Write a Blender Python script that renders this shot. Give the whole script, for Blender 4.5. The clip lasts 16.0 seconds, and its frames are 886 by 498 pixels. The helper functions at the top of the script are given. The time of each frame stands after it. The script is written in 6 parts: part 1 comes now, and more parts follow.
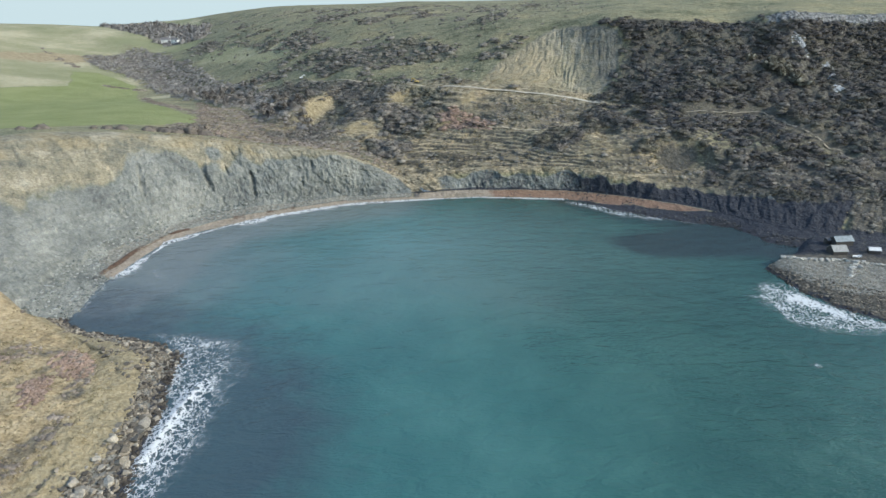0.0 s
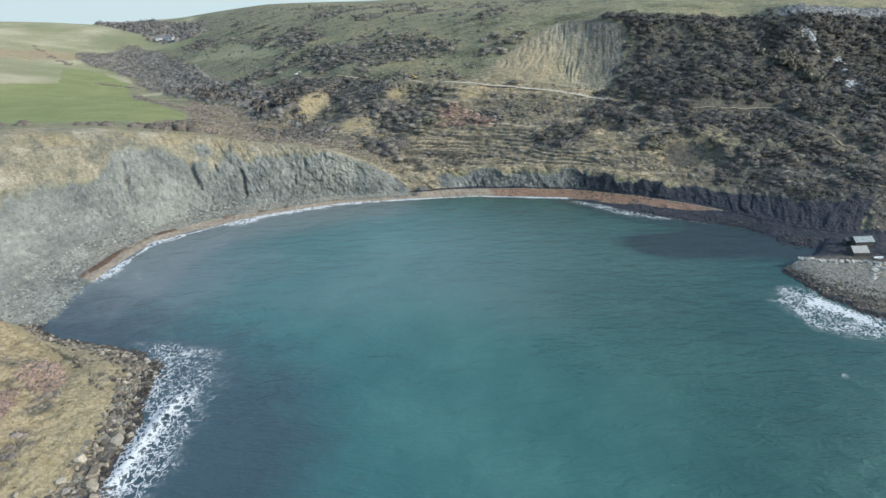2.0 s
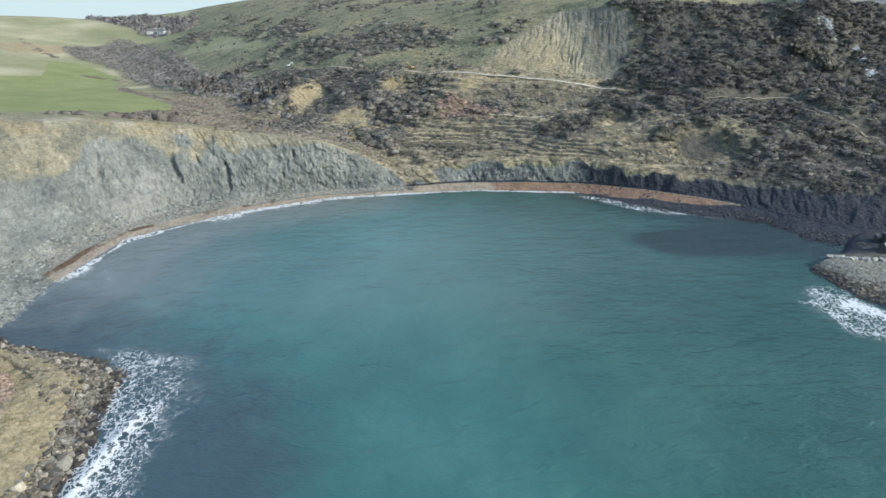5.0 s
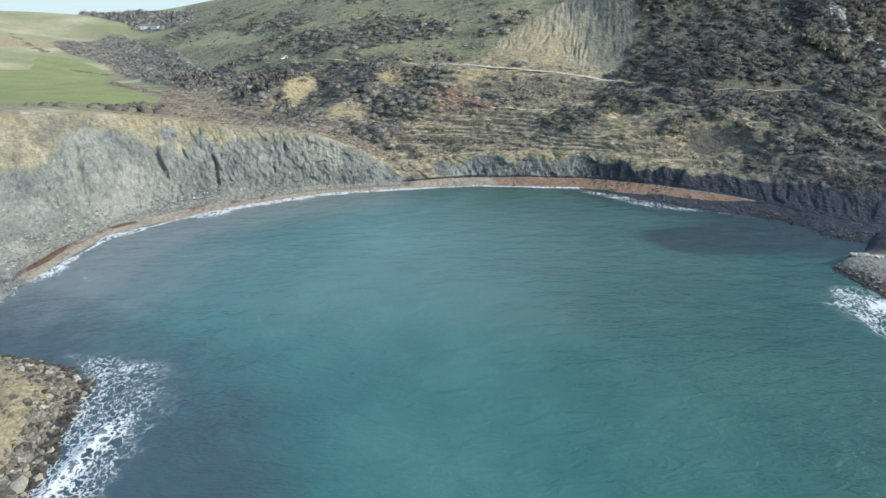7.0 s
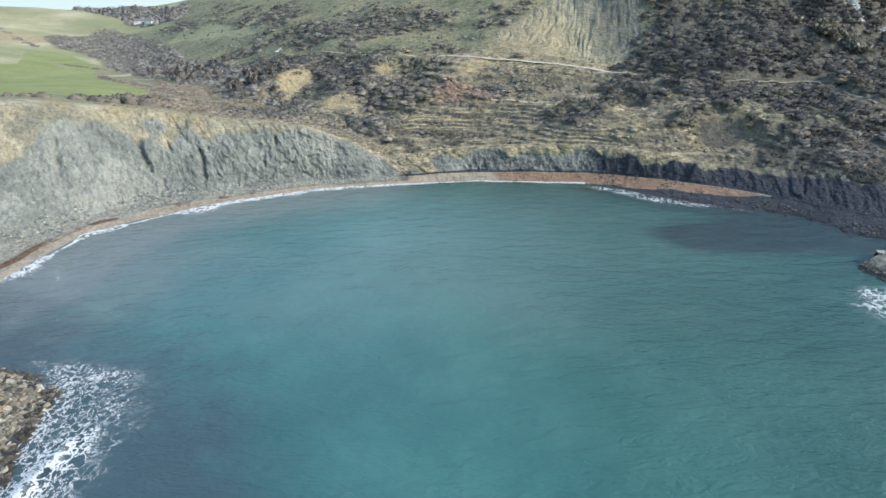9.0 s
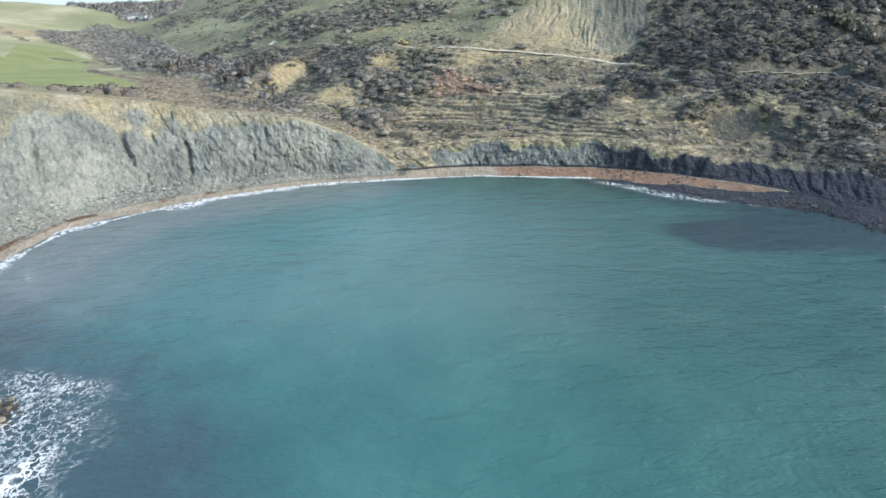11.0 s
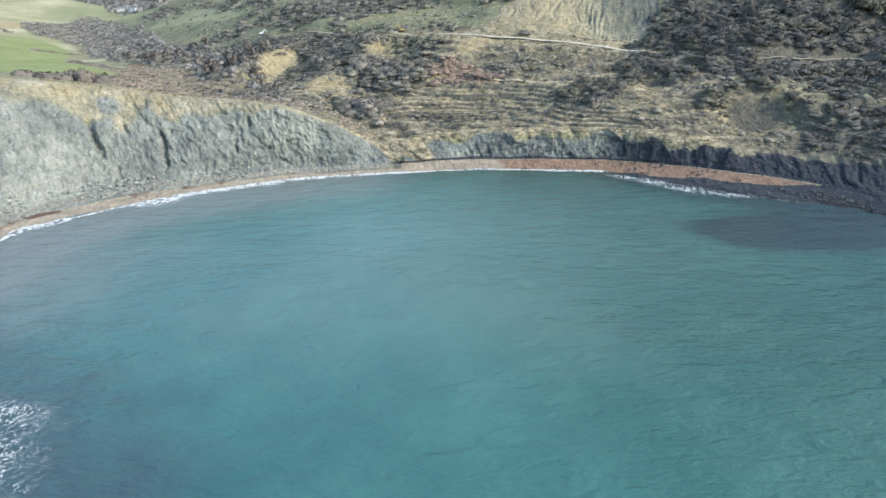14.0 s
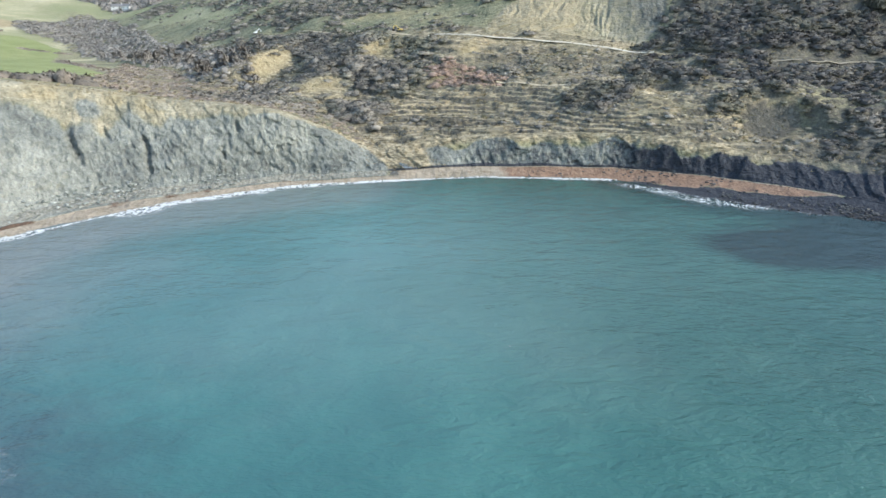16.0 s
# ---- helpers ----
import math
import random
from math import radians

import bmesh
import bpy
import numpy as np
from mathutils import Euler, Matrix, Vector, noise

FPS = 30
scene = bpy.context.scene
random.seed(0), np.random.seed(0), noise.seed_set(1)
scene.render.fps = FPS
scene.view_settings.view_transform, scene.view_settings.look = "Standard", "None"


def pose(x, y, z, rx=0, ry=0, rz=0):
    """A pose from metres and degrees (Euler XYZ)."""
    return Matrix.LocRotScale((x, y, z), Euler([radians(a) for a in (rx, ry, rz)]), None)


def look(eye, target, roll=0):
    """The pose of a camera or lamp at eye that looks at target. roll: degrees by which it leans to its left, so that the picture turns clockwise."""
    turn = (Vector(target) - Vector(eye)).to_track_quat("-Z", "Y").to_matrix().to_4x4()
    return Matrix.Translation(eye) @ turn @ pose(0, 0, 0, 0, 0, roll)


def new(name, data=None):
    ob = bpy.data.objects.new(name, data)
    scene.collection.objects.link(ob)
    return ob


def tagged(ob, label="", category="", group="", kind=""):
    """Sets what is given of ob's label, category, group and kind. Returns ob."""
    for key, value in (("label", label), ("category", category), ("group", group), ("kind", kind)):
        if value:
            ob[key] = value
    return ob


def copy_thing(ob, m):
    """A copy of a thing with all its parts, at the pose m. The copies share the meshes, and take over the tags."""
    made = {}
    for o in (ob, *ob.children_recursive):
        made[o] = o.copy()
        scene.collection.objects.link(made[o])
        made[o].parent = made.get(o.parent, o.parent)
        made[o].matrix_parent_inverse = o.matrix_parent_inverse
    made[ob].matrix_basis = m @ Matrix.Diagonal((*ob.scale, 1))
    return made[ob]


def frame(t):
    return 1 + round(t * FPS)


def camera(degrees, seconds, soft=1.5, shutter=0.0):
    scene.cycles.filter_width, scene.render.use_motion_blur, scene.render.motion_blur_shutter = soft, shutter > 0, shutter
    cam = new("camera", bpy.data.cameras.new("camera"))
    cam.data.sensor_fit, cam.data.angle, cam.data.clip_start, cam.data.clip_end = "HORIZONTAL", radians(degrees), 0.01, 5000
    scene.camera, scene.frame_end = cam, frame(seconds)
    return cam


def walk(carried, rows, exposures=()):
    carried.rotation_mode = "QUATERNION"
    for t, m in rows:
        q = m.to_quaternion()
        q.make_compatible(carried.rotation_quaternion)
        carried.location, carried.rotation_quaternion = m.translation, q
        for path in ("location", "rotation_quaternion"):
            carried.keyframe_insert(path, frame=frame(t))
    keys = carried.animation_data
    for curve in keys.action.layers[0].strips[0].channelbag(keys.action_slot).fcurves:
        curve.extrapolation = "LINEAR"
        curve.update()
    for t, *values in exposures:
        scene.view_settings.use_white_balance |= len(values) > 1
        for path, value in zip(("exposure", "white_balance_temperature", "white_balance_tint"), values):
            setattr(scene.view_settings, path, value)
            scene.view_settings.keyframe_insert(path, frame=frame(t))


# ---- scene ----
cam = camera(70.0, 16.0, soft=1.5)
# seconds, eye, target, roll
PATH = [
    (0, (0.00, 0.00, 100.00), (-0.01, 91.77, 60.27), -0.61),
    (0.5, (0.07, 2.95, 98.94), (0.08, 94.73, 59.24), -0.63),
    (1, (0.17, 5.82, 97.89), (0.20, 97.61, 58.21), -0.64),
    (1.5, (0.30, 8.49, 96.78), (0.34, 100.28, 57.10), -0.64),
    (2, (0.33, 11.33, 95.40), (0.37, 103.14, 55.75), -0.65),
    (2.5, (0.40, 14.12, 94.04), (0.47, 105.94, 54.41), -0.64),
    (3, (0.42, 16.89, 92.72), (0.54, 108.70, 53.09), -0.62),
    (3.5, (0.49, 19.58, 91.32), (0.65, 111.39, 51.70), -0.61),
    (4, (0.56, 22.25, 89.91), (0.75, 114.07, 50.30), -0.59),
    (6.5, (0.80, 36.35, 83.18), (1.16, 128.11, 43.44), -0.58),
    (7, (0.88, 39.16, 81.75), (1.26, 130.92, 42.01), -0.56),
    (7.5, (0.95, 41.87, 80.42), (1.35, 133.62, 40.65), -0.56),
    (8, (1.00, 44.65, 79.07), (1.44, 136.39, 39.27), -0.55),
    (8.5, (0.98, 47.49, 77.70), (1.46, 139.22, 37.88), -0.54),
    (9, (1.05, 50.24, 76.44), (1.54, 141.96, 36.59), -0.55),
    (11.5, (1.17, 64.26, 69.97), (1.79, 155.91, 29.98), -0.52),
    (12, (1.22, 67.12, 68.71), (1.84, 158.76, 28.69), -0.54),
    (12.5, (1.25, 69.91, 67.37), (1.90, 161.55, 27.34), -0.53),
    (13, (1.18, 72.95, 66.14), (1.89, 164.57, 26.05), -0.52),
    (13.5, (1.23, 75.86, 64.87), (1.98, 167.45, 24.75), -0.53),
    (14, (1.29, 78.74, 63.98), (2.04, 170.32, 23.82), -0.55),
    (14.5, (1.41, 81.78, 63.42), (2.16, 173.35, 23.24), -0.56),
    (15, (1.41, 84.88, 63.37), (2.20, 176.44, 23.17), -0.51),
    (15.5, (1.43, 87.94, 63.23), (2.27, 179.50, 23.03), -0.41),
    (16, (1.32, 91.04, 63.02), (2.24, 182.62, 22.85), -0.30),
]
walk(cam, [(t, look(eye, target, roll)) for t, eye, target, roll in PATH], [(0, 1.02, 6450, 7), (8, 1.28, 6450, 7), (16, 1.53, 6450, 7)])

# ---- light ----
world = bpy.data.worlds.new("sky")
scene.world = world
world.use_nodes = True
wn = world.node_tree.nodes
sky = wn.new("ShaderNodeTexSky")
sky.sky_type = "NISHITA"
sky.sun_disc = False
SUN_ELEV, SUN_AZ = 31.0, 106.0  # azimuth clockwise from +y
sky.sun_elevation = radians(SUN_ELEV)
sky.sun_rotation = radians(SUN_AZ)
sky.air_density, sky.dust_density, sky.ozone_density = 1.2, 1.0, 2.0
world.node_tree.links.new(sky.outputs[0], wn["Background"].inputs[0])
wn["Background"].inputs[1].default_value = 0.15
sun = new("sun", bpy.data.lights.new("sun", "SUN"))
sun.data.energy, sun.data.angle, sun.data.color = 2.0, radians(2.0), (1.0, 0.95, 0.87)
sun.matrix_world = look((150 * math.sin(radians(SUN_AZ)), 150 * math.cos(radians(SUN_AZ)), 150 * math.tan(radians(SUN_ELEV))), (0, 0, 0))


# ---- numbers and noise ----
RNG = np.random.default_rng(7)
TABLE = RNG.random((256, 256))


def vnoise(x, y, seed=0):
    """Smooth value noise, 0 to 1."""
    x, y = np.asarray(x, float) + 37.3 * seed, np.asarray(y, float) + 91.7 * seed
    i, j = np.floor(x).astype(int), np.floor(y).astype(int)
    fx, fy = x - i, y - j
    fx, fy = fx * fx * (3 - 2 * fx), fy * fy * (3 - 2 * fy)
    a, b = TABLE[i % 256, j % 256], TABLE[(i + 1) % 256, j % 256]
    c, d = TABLE[i % 256, (j + 1) % 256], TABLE[(i + 1) % 256, (j + 1) % 256]
    return (a * (1 - fx) + b * fx) * (1 - fy) + (c * (1 - fx) + d * fx) * fy


def fbm(x, y, seed=0, octaves=4):
    total, amp, norm = 0.0, 1.0, 0.0
    for o in range(octaves):
        total = total + amp * vnoise(x * 2**o, y * 2**o, seed + 11 * o)
        norm += amp
        amp *= 0.5
    return total / norm


def ridged(x, y, seed=0, octaves=3):
    total, amp, norm = 0.0, 1.0, 0.0
    for o in range(octaves):
        total = total + amp * (1 - np.abs(2 * vnoise(x * 2**o, y * 2**o, seed + 7 * o) - 1))
        norm += amp
        amp *= 0.5
    return total / norm


def worley(x, y, seed=0):
    """Distance to the nearest of scattered points, one to a unit cell, 0 to about 1."""
    x, y = np.asarray(x, float) + 19.7 * seed, np.asarray(y, float) + 53.1 * seed
    i, j = np.floor(x).astype(int), np.floor(y).astype(int)
    best = np.full(np.shape(x), 9.0)
    for a in (-1, 0, 1):
        for b in (-1, 0, 1):
            px = i + a + TABLE[(i + a) % 256, (j + b) % 256]
            py = j + b + TABLE[(j + b + 71) % 256, (i + a + 113) % 256]
            best = np.minimum(best, (x - px) ** 2 + (y - py) ** 2)
    return np.sqrt(best)


def facets(x, y, seed=0):
    """Broken rock: flat, tilted faces that end in steps, about -1 to 1."""
    x, y = np.asarray(x, float) + 23.9 * seed, np.asarray(y, float) + 61.3 * seed
    x, y = x + 0.35 * (fbm(x * 1.7, y * 1.7, seed + 3, 3) - 0.5), y + 0.35 * (fbm(x * 1.7, y * 1.7, seed + 5, 3) - 0.5)
    i, j = np.floor(x).astype(int), np.floor(y).astype(int)
    best, face = np.full(np.shape(x), 9.0), np.zeros(np.shape(x))
    for a in (-1, 0, 1):
        for b in (-1, 0, 1):
            p, q = (i + a) % 256, (j + b) % 256
            dx, dy = x - (i + a + TABLE[p, q]), y - (j + b + TABLE[(q + 71) % 256, (p + 113) % 256])
            d = dx * dx + dy * dy
            plane = TABLE[(p + 37) % 256, (q + 5) % 256] - 0.5 + 1.3 * dx * (TABLE[(p + 91) % 256, (q + 17) % 256] - 0.5) + 1.3 * dy * (TABLE[(p + 13) % 256, (q + 55) % 256] - 0.5)
            face = np.where(d < best, plane, face)
            best = np.minimum(best, d)
    return face


def step(a, b, x):
    s = np.clip((np.asarray(x, float) - a) / (b - a), 0, 1)
    return s * s * (3 - 2 * s)


def bump_at(x, a, b, soft):
    """1 between a and b, fading over soft outside."""
    return step(a - soft, a, x) * (1 - step(b, b + soft, x))


def spline(points, s):
    """Catmull-Rom through rows of points, at the parameters s (0 to n - 1)."""
    p = np.asarray(points, float)
    n = len(p)
    i = np.clip(np.floor(s).astype(int), 0, n - 2)
    f = (s - i)[:, None]
    p0, p1, p2, p3 = p[np.maximum(i - 1, 0)], p[i], p[i + 1], p[np.minimum(i + 2, n - 1)]
    m1, m2 = (p2 - p0) / 2, (p3 - p1) / 2
    h = f * f * (3 - 2 * f)
    return p1 * (1 - h) + p2 * h + (f * (1 - f) ** 2) * m1 * 0.8 - (f * f * (1 - f)) * m2 * 0.8


def loft(lines, spans, rows):
    """A grid lofted through the lines (each a list of columns). spans: samples between columns; rows: between lines.
    Gives places (rows, columns, 3), the column parameter and the line parameter."""
    s = np.concatenate([np.arange(n) / n + k for k, n in enumerate(spans)] + [[len(spans)]])
    net = np.stack([spline(l, s) for l in lines])
    v = np.concatenate([np.arange(n) / n + k for k, n in enumerate(rows)] + [[len(rows)]])
    slope = np.diff(net, axis=0)
    tan = np.zeros_like(net)
    a, b = slope[:-1], slope[1:]
    same = a * b > 0
    tan[1:-1] = np.where(same, 2 * a * b / np.where(same, a + b, 1.0), 0)
    tan[0], tan[-1] = slope[0], slope[-1]
    i = np.clip(np.floor(v).astype(int), 0, len(lines) - 2)
    f = (v - i)[:, None, None]
    h = f * f * (3 - 2 * f)
    grid = net[i] * (1 - h) + net[i + 1] * h + f * (1 - f) ** 2 * tan[i] - f * f * (1 - f) * tan[i + 1]
    return grid, s, v


def normals(grid):
    du = np.gradient(grid, axis=1)
    dv = np.gradient(grid, axis=0)
    n = np.cross(du, dv)
    n /= np.linalg.norm(n, axis=2, keepdims=True) + 1e-9
    n[n[..., 2] < 0] *= -1
    return n


def grid_faces(r, c, base=0):
    a = np.arange(r * c).reshape(r, c) + base
    return np.stack([a[:-1, :-1], a[:-1, 1:], a[1:, 1:], a[1:, :-1]], -1).reshape(-1, 4)


def raw_mesh(name, verts, faces, smooth=False):
    """A mesh from arrays; faces all of one size."""
    verts, faces = np.asarray(verts, np.float32), np.asarray(faces, np.int32)
    k = faces.shape[1]
    me = bpy.data.meshes.new(name)
    me.vertices.add(len(verts))
    me.vertices.foreach_set("co", verts.ravel())
    me.loops.add(faces.size)
    me.loops.foreach_set("vertex_index", faces.ravel())
    me.polygons.add(len(faces))
    me.polygons.foreach_set("loop_start", np.arange(0, faces.size, k, dtype=np.int32))
    me.polygons.foreach_set("use_smooth", np.full(len(faces), smooth))
    me.update(calc_edges=True)
    return me


def put(name, me, mat, parent=None, label="", category="", kind="", group=""):
    ob = new(name, me)
    if mat:
        me.materials.append(mat)
    if parent:
        ob.parent = parent
    return tagged(ob, label, category, group, kind)


def plant_mesh(name, v, f, n=None, tone=None):
    """A plant's mesh, shaded by the normals of its clumps, with a tone for each plant."""
    me = raw_mesh(name, v, f, smooth=True)
    if n is not None:
        me.attributes.new("custom_normal", "FLOAT_VECTOR", "POINT").data.foreach_set("vector", np.asarray(n, np.float32).ravel())
    weight(me, "tone", 0.5 + np.zeros(len(v)) if tone is None else tone)
    return me


def weight(me, name, values):
    me.attributes.new(name, "FLOAT", "POINT").data.foreach_set("value", np.asarray(values, np.float32).ravel())


# ---- materials ----
class Mat:
    """A small builder for node materials."""

    def __init__(self, name, rough=0.9, spec=0.2):
        self.m = bpy.data.materials.new(name)
        self.m.use_nodes = True
        self.t = self.m.node_tree
        self.b = self.t.nodes["Principled BSDF"]
        self.b.inputs["Roughness"].default_value = rough
        self.b.inputs["Specular IOR Level"].default_value = spec
        self.pos = self.t.nodes.new("ShaderNodeNewGeometry").outputs["Position"]

    def node(self, kind, **values):
        n = self.t.nodes.new(kind)
        for k, v in values.items():
            n.inputs[k.replace("_", " ")].default_value = v
        return n

    def link(self, a, b):
        self.t.links.new(a, b)

    def scaled(self, scale):
        n = self.node("ShaderNodeMapping")
        self.link(self.pos, n.inputs["Vector"])
        n.inputs["Scale"].default_value = scale
        return n.outputs[0]

    def noise(self, scale, detail=4.0, rough=0.6, stretch=None, distort=0.0):
        n = self.node("ShaderNodeTexNoise", Scale=scale, Detail=detail, Roughness=rough, Distortion=distort)
        self.link(self.scaled(stretch) if stretch else self.pos, n.inputs["Vector"])
        return n.outputs["Fac"]

    def ramp(self, fac, stops):
        n = self.t.nodes.new("ShaderNodeValToRGB")
        e = n.color_ramp.elements
        while len(e) < len(stops):
            e.new(0.5)
        for el, (p, col) in zip(e, stops):
            el.position = p
            el.color = (*col, 1) if isinstance(col, tuple) else (col, col, col, 1)
        self.link(fac, n.inputs[0])
        return n.outputs[0]

    def mix(self, fac, a, b, mode="MIX"):
        n = self.t.nodes.new("ShaderNodeMix")
        n.data_type, n.blend_type = "RGBA", mode
        for slot, v in ((0, fac), (6, a), (7, b)):
            if isinstance(v, (int, float)):
                n.inputs[slot].default_value = v if slot == 0 else (v, v, v, 1)
            elif isinstance(v, tuple):
                n.inputs[slot].default_value = (*v, 1)
            else:
                self.link(v, n.inputs[slot])
        return n.outputs[2]

    def math(self, op, a, b=0.0, clamp=False):
        n = self.t.nodes.new("ShaderNodeMath")
        n.operation, n.use_clamp = op, clamp
        for k, v in enumerate((a, b)):
            if isinstance(v, (int, float)):
                n.inputs[k].default_value = v
            else:
                self.link(v, n.inputs[k])
        return n.outputs[0]

    def attr(self, name):
        n = self.t.nodes.new("ShaderNodeAttribute")
        n.attribute_name = name
        return n.outputs["Fac"]

    def random(self, island=False):
        if island:
            return self.t.nodes.new("ShaderNodeNewGeometry").outputs["Random Per Island"]
        return self.t.nodes.new("ShaderNodeObjectInfo").outputs["Random"]

    def bump(self, height, strength=0.5, distance=0.3):
        n = self.node("ShaderNodeBump", Strength=strength, Distance=distance)
        self.link(height, n.inputs["Height"])
        self.link(n.outputs[0], self.b.inputs["Normal"])

    def done(self, colour):
        if isinstance(colour, tuple):
            self.b.inputs["Base Color"].default_value = (*colour, 1)
        else:
            self.link(colour, self.b.inputs["Base Color"])
        return self.m


def ground_material():
    m = Mat("ground", 0.95, 0.1)
    fine, mid, big = m.noise(1.1, 6, 0.65), m.noise(0.16, 5), m.noise(0.03, 4)
    mott = m.noise(0.3, 7, 0.75, (0.8, 1.25, 1.7))
    speck = m.noise(0.9, 6, 0.78, (0.75, 1.25, 1.8))
    grass = m.ramp(m.mix(0.5, mott, fine), [(0.38, (0.075, 0.075, 0.052)), (0.46, (0.162, 0.156, 0.096)), (0.55, (0.222, 0.21, 0.13)), (0.64, (0.31, 0.288, 0.19))])
    grass = m.mix(1.0, grass, m.ramp(m.noise(0.045, 5, 0.7, (0.7, 1.2, 1.2)), [(0.36, (0.6, 0.64, 0.62)), (0.48, (1.0, 1.0, 1.0)), (0.58, (1.12, 1.06, 1.0)), (0.68, (1.4, 1.25, 1.15))]), "MULTIPLY")
    field = m.ramp(m.mix(0.6, fine, m.noise(0.05, 3)), [(0.35, (0.165, 0.185, 0.07)), (0.65, (0.235, 0.245, 0.11))])
    pale = m.ramp(m.mix(0.7, mott, m.noise(0.012, 4, 0.6)), [(0.42, (0.215, 0.215, 0.115)), (0.52, (0.28, 0.262, 0.155)), (0.60, (0.38, 0.34, 0.22))])
    shelf = m.noise(0.42, 7, 0.72, (0.22, 0.9, 1.7), 0.9)
    straw = m.ramp(m.mix(0.4, m.mix(0.55, shelf, speck), mott), [(0.40, (0.088, 0.079, 0.06)), (0.465, (0.17, 0.15, 0.104)), (0.53, (0.295, 0.256, 0.173)), (0.61, (0.42, 0.37, 0.262))])
    straw = m.mix(1.0, straw, m.ramp(m.noise(0.035, 4, 0.65), [(0.38, (0.8, 0.8, 0.76)), (0.5, (1.0, 0.98, 0.97)), (0.62, (1.25, 1.17, 1.08))]), "MULTIPLY")
    clay = m.ramp(m.noise(0.07, 5, 0.65, (1, 1, 0.6)), [(0.34, (0.15, 0.145, 0.112)), (0.46, (0.212, 0.192, 0.135)), (0.56, (0.268, 0.238, 0.166)), (0.68, (0.335, 0.304, 0.222))])
    clay = m.mix(1.0, clay, m.ramp(m.mix(0.5, mott, speck), [(0.38, 0.66), (0.5, 1.0), (0.62, 1.22)]), "MULTIPLY")
    chips = m.node("ShaderNodeTexVoronoi", Scale=0.75)
    m.link(m.scaled((1.0, 1.0, 0.5)), chips.inputs["Vector"])
    clods = m.node("ShaderNodeTexVoronoi", Scale=0.85)
    m.link(m.scaled((0.45, 1.1, 1.6)), clods.inputs["Vector"])
    clod = m.ramp(clods.outputs["Color"], [(0.2, 0.78), (0.5, 0.95), (0.8, 1.15)])
    straw = m.mix(1.0, straw, clod, "MULTIPLY")
    clay = m.mix(0.5, clay, m.mix(1.0, clay, clod, "MULTIPLY"))
    streak = m.noise(0.5, 7, 0.72, (1, 1, 0.55))
    beds = m.noise(0.8, 5, 0.65, (0.05, 0.05, 1.0))
    patch = m.ramp(m.noise(0.07, 4, 0.6, (1, 1, 1.5)), [(0.42, 0.0), (0.6, 1.0)])
    shale = m.ramp(m.noise(0.05, 5, 0.6), [(0.36, (0.125, 0.131, 0.12)), (0.5, (0.163, 0.169, 0.15)), (0.62, (0.205, 0.209, 0.183))])
    shale = m.mix(1.0, shale, m.ramp(chips.outputs["Color"], [(0.2, 0.92), (0.5, 1.0), (0.8, 1.06)]), "MULTIPLY")
    shale = m.mix(1.0, shale, m.ramp(m.mix(0.5, beds, fine), [(0.36, 0.84), (0.5, 1.0), (0.64, 1.15)]), "MULTIPLY")
    shale = m.mix(m.math("MULTIPLY", m.ramp(streak, [(0.53, 0.0), (0.64, 0.6)]), patch), shale, (0.33, 0.335, 0.285))
    shale = m.mix(m.ramp(streak, [(0.34, 0.35), (0.41, 0.0)]), shale, (0.065, 0.072, 0.072))
    block = m.node("ShaderNodeTexVoronoi", Scale=0.33)
    m.link(m.mix(0.25, m.scaled((1.0, 1.0, 0.7)), m.noise(0.4, 4, 0.6), "ADD"), block.inputs["Vector"])
    shale = m.mix(1.0, shale, m.ramp(block.outputs["Color"], [(0.2, 0.9), (0.5, 1.0), (0.8, 1.1)]), "MULTIPLY")
    grit = m.noise(1.5, 9, 0.78, (1, 1, 0.5))
    shale = m.mix(1.0, shale, m.ramp(grit, [(0.38, 0.82), (0.47, 0.97), (0.54, 1.03), (0.63, 1.18)]), "MULTIPLY")
    clay = m.mix(1.0, clay, m.ramp(grit, [(0.38, 0.75), (0.5, 1.0), (0.62, 1.2)]), "MULTIPLY")
    # dark shale and wet rock, taken nearer black for the east cliff's shade
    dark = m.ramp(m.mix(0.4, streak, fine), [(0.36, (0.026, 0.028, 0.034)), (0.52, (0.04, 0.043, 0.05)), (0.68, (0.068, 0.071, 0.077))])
    sand = m.ramp(m.mix(0.5, fine, mott), [(0.38, (0.165, 0.14, 0.105)), (0.62, (0.30, 0.255, 0.20))])
    red = m.ramp(m.mix(0.5, fine, mott), [(0.38, (0.14, 0.09, 0.062)), (0.62, (0.26, 0.17, 0.118))])
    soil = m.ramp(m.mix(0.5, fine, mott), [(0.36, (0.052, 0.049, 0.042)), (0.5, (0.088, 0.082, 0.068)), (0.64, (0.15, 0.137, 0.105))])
    marl = m.ramp(m.mix(0.5, mott, fine), [(0.36, (0.16, 0.128, 0.072)), (0.5, (0.26, 0.214, 0.127)), (0.64, (0.35, 0.30, 0.195))])
    hay = m.ramp(m.mix(0.5, mott, speck), [(0.36, (0.15, 0.113, 0.064)), (0.47, (0.265, 0.208, 0.122)), (0.55, (0.345, 0.277, 0.168)), (0.66, (0.44, 0.37, 0.245))])
    shingle = m.ramp(m.mix(0.5, fine, speck), [(0.38, (0.105, 0.102, 0.085)), (0.5, (0.185, 0.178, 0.148)), (0.62, (0.29, 0.278, 0.235))])
    wrack = m.ramp(fine, [(0.35, (0.055, 0.038, 0.028)), (0.7, (0.13, 0.085, 0.06))])
